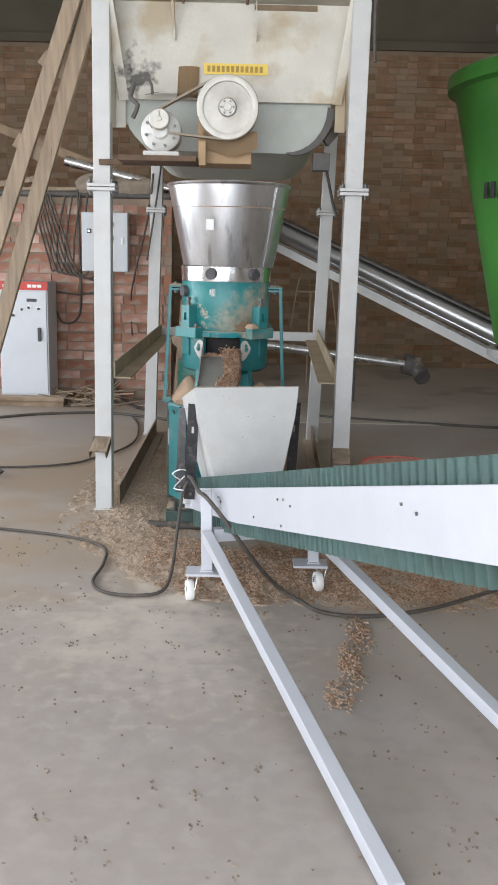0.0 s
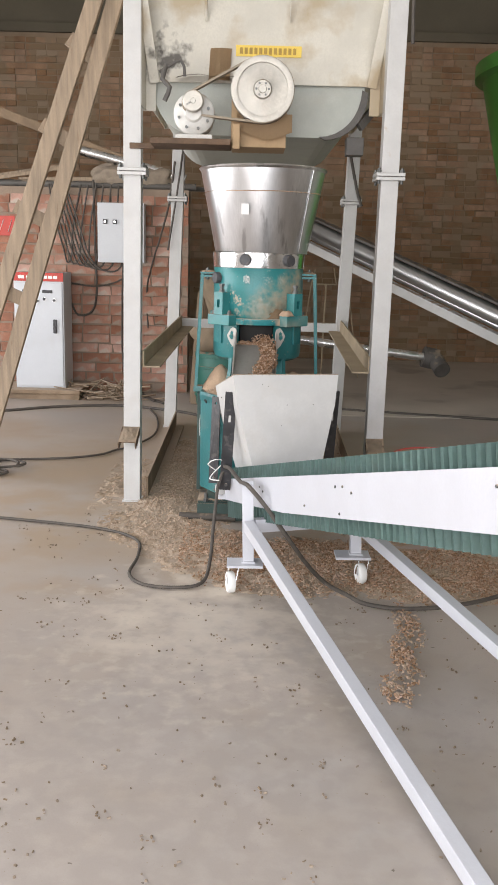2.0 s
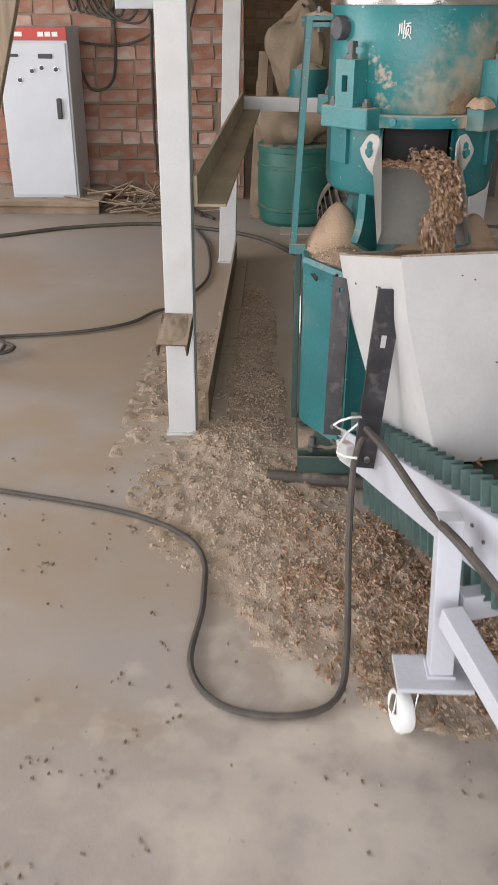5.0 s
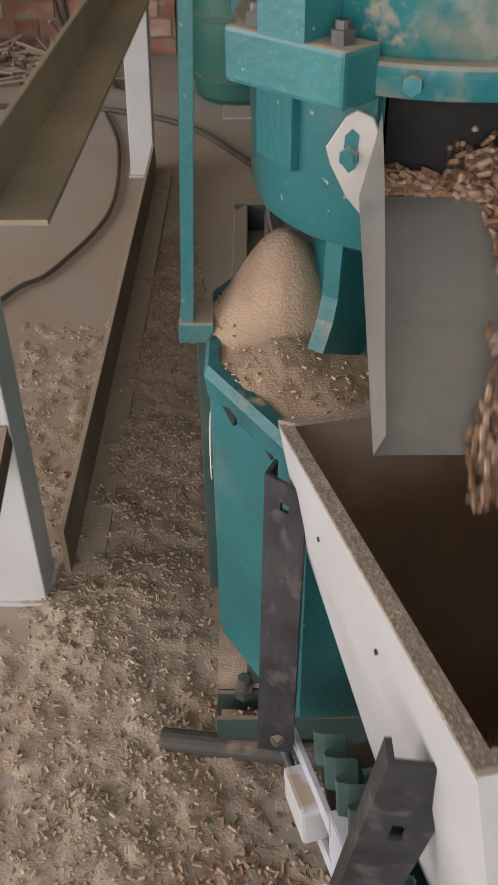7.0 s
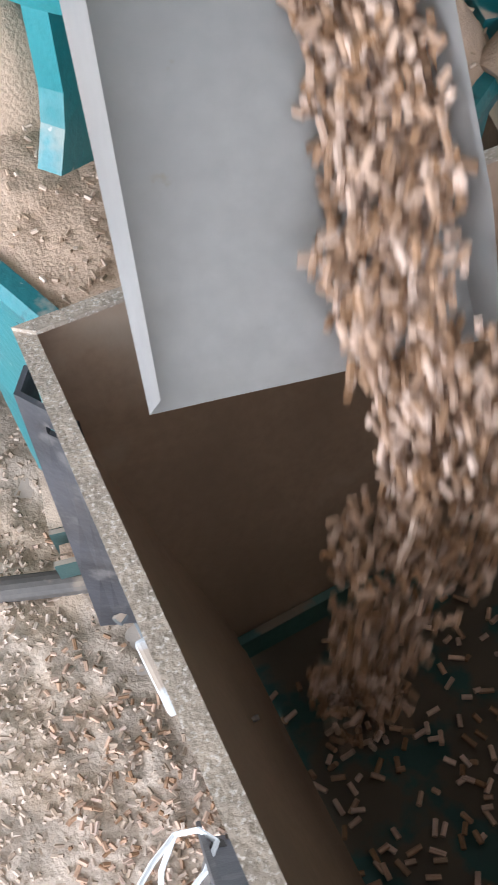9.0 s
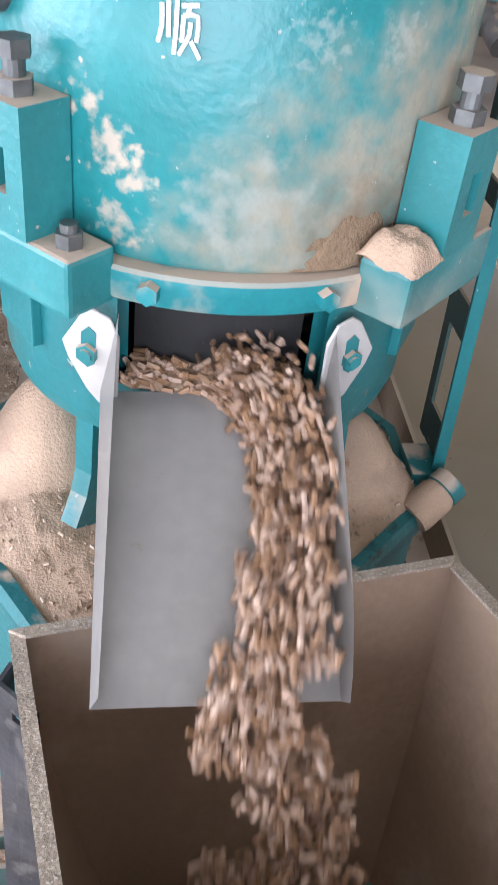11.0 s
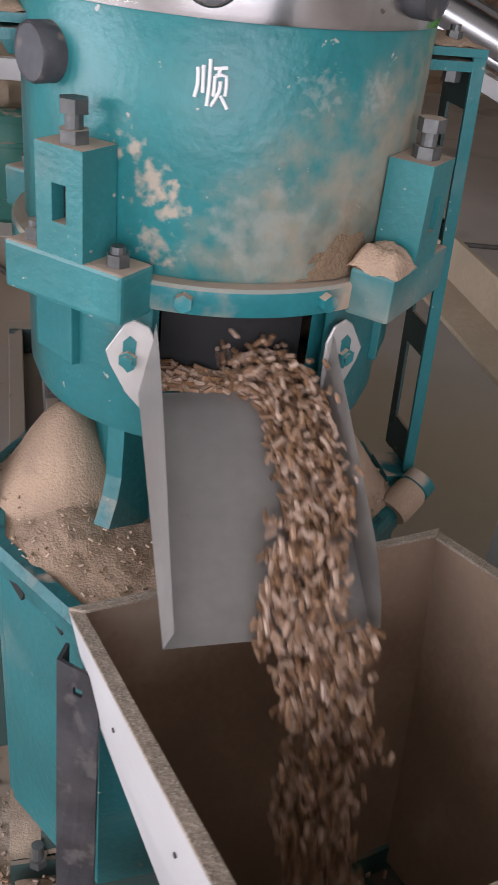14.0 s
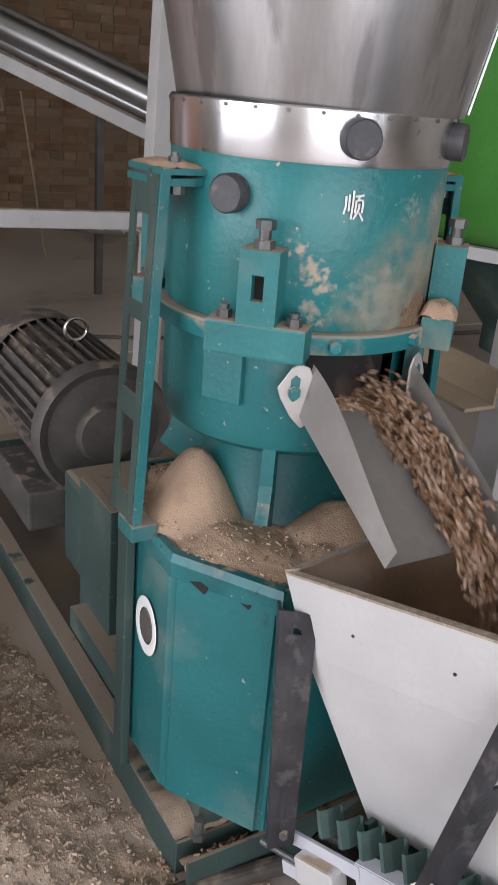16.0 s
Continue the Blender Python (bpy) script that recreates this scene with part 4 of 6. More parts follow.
# gearbox and big motor behind
part("gearbox", box(-0.16, 0.25, 0.10, 0.20, 0.92, 0.40, 0.02), M_DKGREEN, mill, "dusty dark green gearbox housing")
part("gearbox_guard", box(-0.22, 0.38, 0.10, -0.19, 0.60, 0.52, 0.004), M_DKGREEN, mill)
part("guard_strut", box(-0.338, 0.0, 0.10, -0.318, 0.045, 0.70, 0.003), M_DKGREEN, mill)
mot = thing("motor", pose(-0.12, 6.15, 0.09), "large dusty grey ribbed electric motor behind the mill", "motor")
part("end_shield", lathe([(0, -0.02), (0.09, -0.02), (0.10, 0.01), (0.185, 0.02), (0.215, 0.0), (0.225, 0.02), (0.225, 0.06), (0.20, 0.075)], 56, m=pose(0, 0, 0.37, -90)), M_IRON, mot, smooth=True)
part("motor_body", lathe([(0.195, 0.06), (0.195, 0.62), (0.0, 0.62)], 56, m=pose(0, 0, 0.37, -90)), M_IRON, mot, smooth=True)
for k in range(36):
    a = 2 * math.pi * k / 36
    ca, sa = math.cos(a), math.sin(a)
    part("fin", beam((0.203 * ca, 0.07, 0.37 + 0.203 * sa), (0.203 * ca, 0.60, 0.37 + 0.203 * sa), 0.006, 0.03, 0.0, None, (ca, 0, sa)), M_IRON, mot)
part("fan_cover", lathe([(0.215, 0.60), (0.215, 0.74), (0.19, 0.77), (0, 0.775)], 48, m=pose(0, 0, 0.37, -90)), M_IRON, mot, smooth=True)
for s in (-1, 1):
    part("motor_foot", box(s * 0.09, 0.12, 0.0, s * 0.22, 0.52, 0.14, 0.01), M_IRON, mot)
eye = lathe([(0.038 + 0.007 * math.cos(t * math.pi / 6), 0.007 * math.sin(t * math.pi / 6)) for t in range(13)], 28, m=Matrix.Translation((0, 0.29, 0.628)) @ pose(0, 0, 0, 90))
rod((0, 0.29, 0.56), (0, 0.29, 0.59), 0.012, seg=12, bm=eye)
part("lifting_eye", eye, M_PIPE, mot, "steel lifting eye", True)

# sawdust on the deck of the mill
def deck(u, v):
    a = 2 * math.pi * u
    x, y = math.cos(a), math.sin(a)
    k = 1e9
    for i in range(8):
        p, q = Vector(oct8[i]), Vector(oct8[(i + 1) % 8])
        nrm = Vector((q.y - p.y, p.x - q.x)).normalized()
        d = nrm.dot(Vector((x, y)))
        if d > 1e-6:
            k = min(k, nrm.dot(p) / d)
    r = k * 0.985 * v
    x, y = x * r, y * r
    z = 0.706 + 0.02 * (1 - v ** 6)
    for hx, hy, hr, hh in ((-0.205, -0.02, 0.155, 0.155), (0.21, -0.06, 0.14, 0.13), (-0.05, -0.26, 0.14, 0.035), (0.02, -0.20, 0.19, 0.075), (-0.20, -0.15, 0.16, 0.040)):
        d = math.hypot(x - hx, y - hy) / hr
        z = max(z, 0.70 + hh * (0.5 + 0.5 * math.cos(math.pi * min(1, d))) ** 1.25)
    return (x, y, z + 0.006 * n3(x * 14, y * 14, 1) + 0.0025 * n3(x * 50, y * 50, 2) + 0.0015 * n3(x * 120, y * 120, 7))
tagged(part("sawdust_heap", sheet(deck, 220, 90), M_SAW, None, "", True, pose(-0.13, 5.15, 0)), "tan sawdust heaped on the mill's deck", "sawdust", kind="stuff")
b1 = thing("bottle", pose(0.165, 5.02, 0.70, 0, 62, 30), "small dusty capped bottle lying on the deck", "bottle")
part("bottle_body", lathe([(0, 0), (0.026, 0.002), (0.028, 0.01), (0.028, 0.05), (0.022, 0.062)], 24), M_SAW, b1, smooth=True)
part("cap", lathe([(0.022, 0.058), (0.027, 0.06), (0.027, 0.08), (0, 0.082)], 24), M_TEAL, b1, "teal cap", True)

pl = []
for k in range(900):
    a, v = rng.uniform(0, 1), math.sqrt(rng.uniform(0.25, 0.98))
    x, y, z = deck(a, v)
    if z < 0.738:
        pl.append(((x, y, z + 0.002), (rng.gauss(0, 1), rng.gauss(0, 1), 0.2), rng.uniform(0.003, 0.008), rng.uniform(0.0012, 0.0022)))
ob = pellet_mesh("deck_crumbs", pl, mat("deck_crumbs", (0.46, 0.33, 0.23), 0.95, rand=0.3, island=True), None, 5)
ob.matrix_basis = metres(pose(-0.13, 5.15, 0))
tagged(ob, "crumbled pellets on the mill's sawdust-covered deck", "crumbs", kind="stuff")

# ---- belt conveyor with its receiving hopper ----
SLOPE = 14.8
CONV = pose(-0.2, 4.42, 0.42, SLOPE, 0, 194)
conv = thing("belt_conveyor", CONV, "white mobile belt conveyor with a green corrugated-edge belt", "conveyor")
XL, XR, Y0, Y1 = 0.05, -0.42, -0.30, 6.0
for x, s in ((XL, 1), (XR, -1)):
    bm = prism([(Y0 + 0.12, -0.06), (Y1, -0.06), (Y1, -0.21), (0.9, -0.205), (0.05, -0.175), (Y0 + 0.12, -0.165)], -0.002, 0.002,
               m=Matrix.Translation((x, 0, 0)) @ Matrix(((0, 0, 1, 0), (1, 0, 0, 0), (0, 1, 0, 0), (0, 0, 0, 1))))
    panel = part("side_panel", bm, M_WHITEBLUE, conv)
    part("panel_lip", box(x - s * 0.03, Y0 + 0.12, -0.063, x, Y1, -0.058), M_WHITEBLUE, panel)
    for yy, zz in ((0.55, -0.10), (0.60, -0.12), (0.55, -0.15), (1.55, -0.10), (1.62, -0.10), (1.70, -0.12), (1.20, -0.17), (1.58, -0.19), (2.6, -0.10), (2.68, -0.12)):
        part("panel_bolt", rod((x, yy, zz), (x + s * 0.006, yy, zz), 0.0045, seg=8), M_BOLT, panel)
# take-up brackets and the tail drum
for x, s in ((XL, 1), (XR, -1)):
    bm = box(x - 0.004, Y0 - 0.06, -0.09, x + 0.004, Y0 + 0.13, -0.062, 0.001)
    box(x - 0.004, Y0 - 0.06, -0.165, x + 0.004, Y0 + 0.13, -0.137, 0.001, bm)
    tb = part("take_up", bm, M_WHITEBLUE, conv)
    part("bearing", box(x - 0.01, Y0 + 0.00, -0.14, x + s * 0.03, Y0 + 0.09, -0.085, 0.006), M_WHITE, tb, "white bearing block")
    part("take_up_screw", rod((x + s * 0.012, Y0 - 0.10, -0.113), (x + s * 0.012, Y0 + 0.02, -0.113), 0.007, seg=10), M_BOLT, tb)
part("tail_drum", rod((XL - 0.03, Y0 + 0.04, -0.113), (XR + 0.03, Y0 + 0.04, -0.113), 0.052, seg=28), M_IRON, conv)
# belt: carrying and return run, as one band round the tail
bm = bmesh.new()
prof = [(Y1, -0.058)] + [(Y0 + 0.04 - 0.056 * math.sin(radians(a)), -0.113 + 0.056 * math.cos(radians(a))) for a in range(0, 181, 20)] + [(Y1, -0.225)]
lo = [(bm.verts.new((XL - 0.03, y, z)), bm.verts.new((XR + 0.03, y, z))) for y, z in prof]
for a, b in zip(lo, lo[1:]):
    bm.faces.new((a[0], a[1], b[1], b[0]))
bmesh.ops.solidify(bm, geom=bm.faces[:], thickness=0.004)
belt = part("belt", bm, M_BELT, conv, "green rubber belt")
# corrugated edges
def corrugated(x, z0, z1, y0, y1, pitch=0.046, amp=0.024):
    n = int((y1 - y0) / pitch) * 6
    def f(u, v):
        y = y0 + (y1 - y0) * u
        w = math.sin(2 * math.pi * y / pitch)
        return (x + amp * max(-0.75, min(0.75, w * 1.2)), y, z0 + (z1 - z0) * v)
    bm = sheet(f, n, 1)
    bmesh.ops.solidify(bm, geom=bm.faces[:], thickness=0.003)
    return bm
for x in (XL - 0.045, XR + 0.045):
    part("corrugated_edge", corrugated(x + (0.018 if x > -0.2 else -0.018), -0.058, -0.002, Y0 + 0.03, Y1), M_BELTEDGE, belt)
    part("corrugated_edge", corrugated(x + (0.018 if x > -0.2 else -0.018), -0.258, -0.175, Y0 + 0.10, Y1), M_BELTEDGE, belt)
for k in range(16):
    y = Y0 + 0.10 + k * 0.36
    part("cleat", box(XL - 0.05, y, -0.058, XR + 0.05, y + 0.012, -0.02, 0.002), M_BELT, belt)
# receiving hopper
HOP = pose(0, 0, 0, 13.6, 0, 191.0)
HOP.translation = Vector((-0.351, 4.765, 0.783)) - HOP @ Vector((0.063, -0.265, 0.445))
hopper = thing("receiving_hopper", HOP, "white sheet-steel receiving hopper with a dusty rim and brown inside", "hopper")
RIM = [(0.063, -0.265), (0.063, 0.275), (-0.460, 0.275), (-0.460, -0.265)]
BOT = [(-0.037, -0.205), (-0.037, 0.248), (-0.360, 0.248), (-0.360, -0.205)]
ZR, ZM, ZB = 0.445, 0.30, -0.036
MID = [(0.043, -0.253), (0.043, 0.271), (-0.440, 0.271), (-0.440, -0.253)]
for k, nm in enumerate(("left", "front", "right", "back")):
    j = (k + 1) % 4
    bm = bmesh.new()
    rows = [[(*RIM[k], ZR), (*RIM[j], ZR)], [(*MID[k], ZM), (*MID[j], ZM)], [(*BOT[k], ZB), (*BOT[j], ZB)]]
    vs = [[bm.verts.new(p) for p in r] for r in rows]
    for a, b in zip(vs, vs[1:]):
        bm.faces.new((a[0], a[1], b[1], b[0]))
    bmesh.ops.recalc_face_normals(bm, faces=bm.faces)
    ctr = Vector((-0.1985, 0.005, 0.3))
    for f in bm.faces:
        if f.normal.dot(f.calc_center_median() - ctr) < 0:
            f.normal_flip()
    inner_faces = bmesh.ops.duplicate(bm, geom=bm.faces[:])
    dup = [g for g in inner_faces["geom"] if isinstance(g, bmesh.types.BMFace)]
    for f in dup:
        f.normal_flip()
        f.material_index = 1
    for v in {v for f in dup for v in f.verts}:
        v.co += (Vector((ctr.x, ctr.y, v.co.z)) - v.co).normalized() * 0.004
    side = part("hopper_side", bm, (M_WHITE, M_HOPIN), hopper)
    lip = bmesh.new()
    inn = [(ctr.x + (p[0] - ctr.x) * (1 - 0.015 / 0.25), ctr.y + (p[1] - ctr.y) * (1 - 0.015 / 0.275)) for p in (RIM[k], RIM[j])]
    q = [lip.verts.new(v) for v in ((*RIM[k], ZR + 0.001), (*RIM[j], ZR + 0.001), (*inn[1], ZR + 0.001), (*inn[0], ZR + 0.001))]
    lip.faces.new(q)
    bmesh.ops.recalc_face_normals(lip, faces=lip.faces)
    bmesh.ops.solidify(lip, geom=lip.faces[:], thickness=0.004)
    part("rim", lip, mat("rim_dust_" + nm, (0.33, 0.265, 0.20), 0.9, var=0.3, scale=40, fine=200, bump=0.5, second=(0.49, 0.42, 0.35), second_at=0.58, second_scale=330), side, "dusty folded rim")
for y, z in ((-0.13, 0.37), (0.06, 0.37), (0.16, 0.34), (-0.02, 0.16)):
    x = 0.043 + 0.02 * (z - 0.30) / 0.145 if z > 0.30 else -0.037 + 0.080 * (z - 0.022) / 0.278
    part("rivet", rod((x - 0.004, y, z), (x + 0.002, y, z), 0.0028, seg=8), M_BLACK, hopper)
for x, z in ((-0.08, 0.40), (-0.11, 0.39), (-0.20, 0.30), (-0.17, 0.20), (-0.33, 0.30)):
    yy = 0.269 if z > 0.33 else 0.247 + 0.026 * z / 0.33
    part("rivet", rod((x, yy, z), (x, yy + 0.005, z), 0.0022, seg=8), M_BLACK, hopper)
# black angle struts that hold the hopper, slotted near the top
BACK = HOP.inverted()
STRUTS = (  # corners of the outer face in the place, top then bottom, and the way its second flange folds
    ((-0.367, 4.748, 0.725), (-0.322, 4.702, 0.730), (-0.378, 4.690, 0.262), (-0.328, 4.682, 0.262), (0.012, 0.026, 0.0), (0.915, 0.94)),
    ((-0.286, 4.316, 0.818), (-0.230, 4.309, 0.818), (-0.312, 4.414, 0.300), (-0.256, 4.406, 0.300), (0.0, 0.022, 0.0), (0.70, 0.77)))
for mirror in (False, True):
    for corners in STRUTS:
        tl, tr, bl, br = [BACK @ Vector(p) for p in corners[:4]]
        fold = BACK.to_3x3() @ Vector(corners[4])
        bm = bmesh.new()
        net = []
        for f in (0, 0.3, 0.6, *corners[5], 1):
            l_, r_ = bl.lerp(tl, f), br.lerp(tr, f)
            net.append([bm.verts.new(p) for p in (l_ + fold, l_, l_.lerp(r_, 0.40), l_.lerp(r_, 0.62), r_)])
        for r in range(5):
            for c in range(4):
                if (r, c) != (3, 2):
                    bm.faces.new((net[r][c], net[r][c + 1], net[r + 1][c + 1], net[r + 1][c]))
        if mirror:
            for v in bm.verts:
                v.co.x = -0.409 - v.co.x
        bmesh.ops.recalc_face_normals(bm, faces=bm.faces)
        bmesh.ops.solidify(bm, geom=bm.faces[:], thickness=0.005)
        st = part("strut", bm, M_BLACK, hopper, "black angle-iron strut with scuffed edges")
        for f in (0.06,):
            p, nrm = bl.lerp(tl, f).lerp(br.lerp(tr, f), 0.6), (tr - tl).cross(bl - tl).normalized()
            q, w = p + nrm * 0.010, p - nrm * 0.010
            if mirror:
                p, q, w = [Vector((-0.409 - v.x, v.y, v.z)) for v in (p, q, w)]
            part("strut_bolt", rod(w, q, 0.008, seg=6), M_BOLT, st)
# pellets lying on the belt under the hopper
pl = []
for k in range(260):
    x, y = rng.uniform(XR + 0.06, XL - 0.06), rng.gauss(0.02, 0.13)
    if -0.22 < y < 0.30:
        pl.append(((x, y, -0.054 + rng.uniform(0, 0.010)), (rng.gauss(0, 1), rng.gauss(0, 1), rng.gauss(0, 0.25)), rng.uniform(0.008, 0.018), 0.0030))
ob = pellet_mesh("pellet_layer", pl, M_PELLET)
ob.matrix_basis = metres(CONV)
tagged(ob, "brown wood pellets lying on the belt under the hopper", "pellets", kind="stuff")

# ---- wheeled stand of the conveyor ----
stand = thing("conveyor_stand", pose(-0.13, 3.72, 0), "white-painted wheeled stand with two long sloping legs", "stand")
def sd(x, y, z):
    return (x + 0.13, y - 3.72, z)
for px, py, foot in ((-0.16, 3.81, (0.392, 1.87, 0.028)), (0.335, 3.95, (1.07, 1.96, 0.028))):
    part("upright", beam(sd(px, py, 0.14), sd(px - 0.01, py + 0.03, 0.50 if px < 0 else 0.46), 0.050, 0.050, 0.003, None, (0, 1, 0)), M_WHITEBLUE, stand)
    part("long_leg", beam(sd(px - 0.003 if px < 0 else px - 0.03, py - 0.045, 0.315), sd(*foot), 0.046, 0.046, 0.003), M_WHITEBLUE, stand)
    part("foot_weld", box(*sd(px - 0.03, py - 0.03, 0.134), *sd(px + 0.03, py + 0.03, 0.142), 0.002), M_WHITEBLUE, stand)
    plate = part("caster_plate", box(*sd(px - 0.095, py - 0.06, 0.122), *sd(px + 0.065, py + 0.05, 0.134), 0.002), M_WHITEBLUE, stand)
    wx = px - 0.062 if px < 0 else px + 0.04
    bm = beam(sd(wx - 0.022, py, 0.122), sd(wx - 0.022 - 0.015, py - 0.03, 0.045), 0.004, 0.04, 0.001, None, (0, 1, 0))
    beam(sd(wx + 0.022, py, 0.122), sd(wx + 0.022 - 0.015, py - 0.03, 0.045), 0.004, 0.04, 0.001, bm, (0, 1, 0))
    cs = part("caster_fork", bm, M_PIPE, stand)
    part("caster_wheel", lathe([(0.008, 0.015), (0.030, 0.015), (0.034, 0.012), (0.044, 0.016), (0.048, 0.010), (0.048, -0.010), (0.044, -0.016), (0.034, -0.012), (0.030, -0.015), (0.008, -0.015)], 36,
                               m=Matrix.Translation(sd(wx - 0.015, py - 0.03, 0.048)) @ pose(0, 0, 0, 0, 90, 12)), M_LETTER, cs, "white plastic caster wheel", True)
part("cross_bar", beam(sd(-0.135, 3.82, 0.30), sd(0.31, 3.95, 0.30), 0.04, 0.06), M_WHITEBLUE, stand)

# ---- pellets, dust and cables on the floor ----
def spill(x, y):
    """How thick the spilt pellets lie at a place of the floor, 0 to 1."""
    w = 0.0
    for cx, cy, rx, ry, k in ((-0.60, 4.75, 0.28, 0.45, 0.7), (-0.38, 4.35, 0.34, 0.40, 0.95), (0.10, 4.15, 0.62, 0.45, 1.0), (0.75, 4.05, 0.70, 0.40, 0.95),
                              (-0.66, 5.4, 0.20, 0.85, 0.9), (-0.68, 6.2, 0.17, 1.0, 0.6), (-0.62, 4.85, 0.42, 0.60, 0.42), (0.50, 3.45, 0.065, 0.26, 0.6), (0.43, 3.12, 0.055, 0.28, 0.6), (0.36, 2.90, 0.075, 0.14, 0.65), (0.55, 5.0, 0.35, 0.6, 0.5), (-0.95, 5.7, 0.42, 0.9, 0.16)):
        d = math.hypot((x - cx) / rx, (y - cy) / ry)
        w = max(w, k * (1 - d * d) ** 1.3) if d < 1 else w
    return max(0.0, min(1.0, w * (0.95 + 0.7 * n3(x * 4, y * 4, 5)) + 0.16 * min(1, 5 * w) * n3(x * 9, y * 9, 9)))


def mound_z(x, y):
    s = spill(x, y)
    return 0.026 * s ** 0.8 + (0.010 * n3(x * 16, y * 16, 2) + 0.009 * n3(x * 38, y * 38, 4) if s > 0.05 else -0.004) - 0.003


bm = sheet(lambda u, v: (-1.1 + 2.7 * u, 2.6 + 4.8 * v, mound_z(-1.1 + 2.7 * u, 2.6 + 4.8 * v)), 240, 400)
doomed = [f for f in bm.faces if all(v.co.z < 0.0005 for v in f.verts) or f.verts[0].co.y < 3.68]
bmesh.ops.delete(bm, geom=doomed, context="FACES")
M_SPILL = mat("spilt_meal", (0.42, 0.33, 0.25), 0.95, var=0.25, scale=7, fine=150, bump=0.7, second=(0.35, 0.26, 0.18), second_at=0.55, second_scale=5)
tagged(part("spilt_meal", bm, M_SPILL, None, "", True), "trodden sawdust and broken pellets on the floor", "sawdust", kind="stuff")
pl = []
while len(pl) < 16000:
    x, y = rng.uniform(-1.05, 1.5), rng.uniform(2.7, 7.2)
    s = spill(x, y)
    if rng.random() > s ** 0.7:
        continue
    pl.append(((x, y, mound_z(x, y) + rng.uniform(-0.003, 0.0035)), (rng.gauss(0, 1), rng.gauss(0, 1), rng.gauss(0, 0.45)), rng.uniform(0.005, 0.014), rng.uniform(0.0025, 0.0038)))
fresh = []
while len(fresh) < 6500:
    x, y = rng.uniform(-0.5, 1.45), rng.uniform(2.75, 4.95)
    s = spill(x, y)
    if rng.random() > s * max(0.12, min(1, 1.1 + 0.9 * x - 1.2 * max(0, y - 4.4))) * (0.5 + n3(x * 6, y * 6, 12)):
        continue
    fresh.append(((x, y, mound_z(x, y) + rng.uniform(0.001, 0.005)), (rng.gauss(0, 1), rng.gauss(0, 1), rng.gauss(0, 0.35)), rng.uniform(0.008, 0.018), rng.uniform(0.0028, 0.0038)))
for k in range(140):
    fresh.append(((-0.13 + rng.uniform(-0.3, 0.3), 5.15 + rng.uniform(-0.288, -0.252), 0.064), (rng.gauss(0, 1), rng.gauss(0, 1), rng.gauss(0, 0.35)), rng.uniform(0.008, 0.016), 0.003))
tagged(pellet_mesh("fresh_pellets", fresh, M_PELLET, None, 5), "freshly fallen brown pellets under the hopper", "pellets", kind="stuff")
tagged(pellet_mesh("spilt_pellets", pl, M_PELLETPALE, None, 5), "brown pellets spilt over the floor", "pellets", kind="stuff")
# trodden crumbs farther out
pl = []
for k in range(760):
    cx, cy = rng.uniform(-1.9, 1.1), 1.0 + 4.0 * rng.random() ** 1.7
    for j in range(rng.choice((1, 1, 1, 1, 2, 3, 6))):
        s = rng.uniform(0.0018, 0.0046)
        pl.append(((cx + rng.gauss(0, 0.018), cy + rng.gauss(0, 0.018), s * 0.6), (rng.gauss(0, 1), rng.gauss(0, 1), 0.1), rng.uniform(0.004, 0.011), s * 0.85))
tagged(pellet_mesh("crumbs", pl, mat("crumbs", (0.22, 0.165, 0.115), 0.95, var=0.3, rand=0.3, island=True), None, 5), "scattered crushed pellets on the concrete", "crumbs", kind="stuff")
def cable(pts, r=0.011, label="black rubber cable lying on the concrete floor"):
    return tagged(part("cable", sweep(pts, r, 8), M_CABLE, None, "", True), label, "cable")


G = 0.012
cable([(-1.9, 4.85, G), (-1.371, 4.743, G), (-0.95, 4.62, G), (-0.74, 4.45, G), (-0.70, 4.2, G), (-0.71, 3.95, G), (-0.63, 3.82, G), (-0.48, 3.79, G), (-0.37, 3.85, G), (-0.34, 4.0, 0.05), (-0.33, 4.2, 0.18), (-0.315, 4.36, 0.34), (-0.29, 4.40, 0.40)],
      0.0082, "black rubber cable looping up to the conveyor's tail")
cable([(-0.285, 4.38, 0.43), (-0.255, 4.15, 0.475), (-0.205, 3.90, 0.48), (-0.166, 3.735, 0.500), (-0.085, 3.69, 0.415), (0.010, 3.68, 0.285), (0.10, 3.77, 0.14), (0.19, 3.84, 0.03), (0.27, 3.72, 0.025), (0.354, 3.616, 0.022), (0.548, 3.584, 0.020), (0.838, 3.675, 0.022), (1.211, 3.914, 0.03), (1.6, 4.15, 0.03)], 0.0095,
      "black cable running from the conveyor across the spilt pellets")
cable([(-3.4, 7.9, G), (-2.546, 8.075, G), (-2.0, 8.4, G), (-1.465, 8.55, G), (-1.1, 8.45, G), (-0.7, 8.2, G), (-0.42, 7.75, G), (-0.2, 7.3, G)], 0.014)
cable([(-2.01, 6.0, G), (-1.94, 6.1, G), (-1.83, 6.18, G), (-1.59, 6.23, G), (-1.41, 6.29, G), (-1.24, 6.41, G), (-1.15, 6.58, G), (-1.06, 6.7, G), (-0.93, 7.2, G), (-0.98, 7.9, G), (-1.1, 8.4, G)], 0.0085)
loop = []
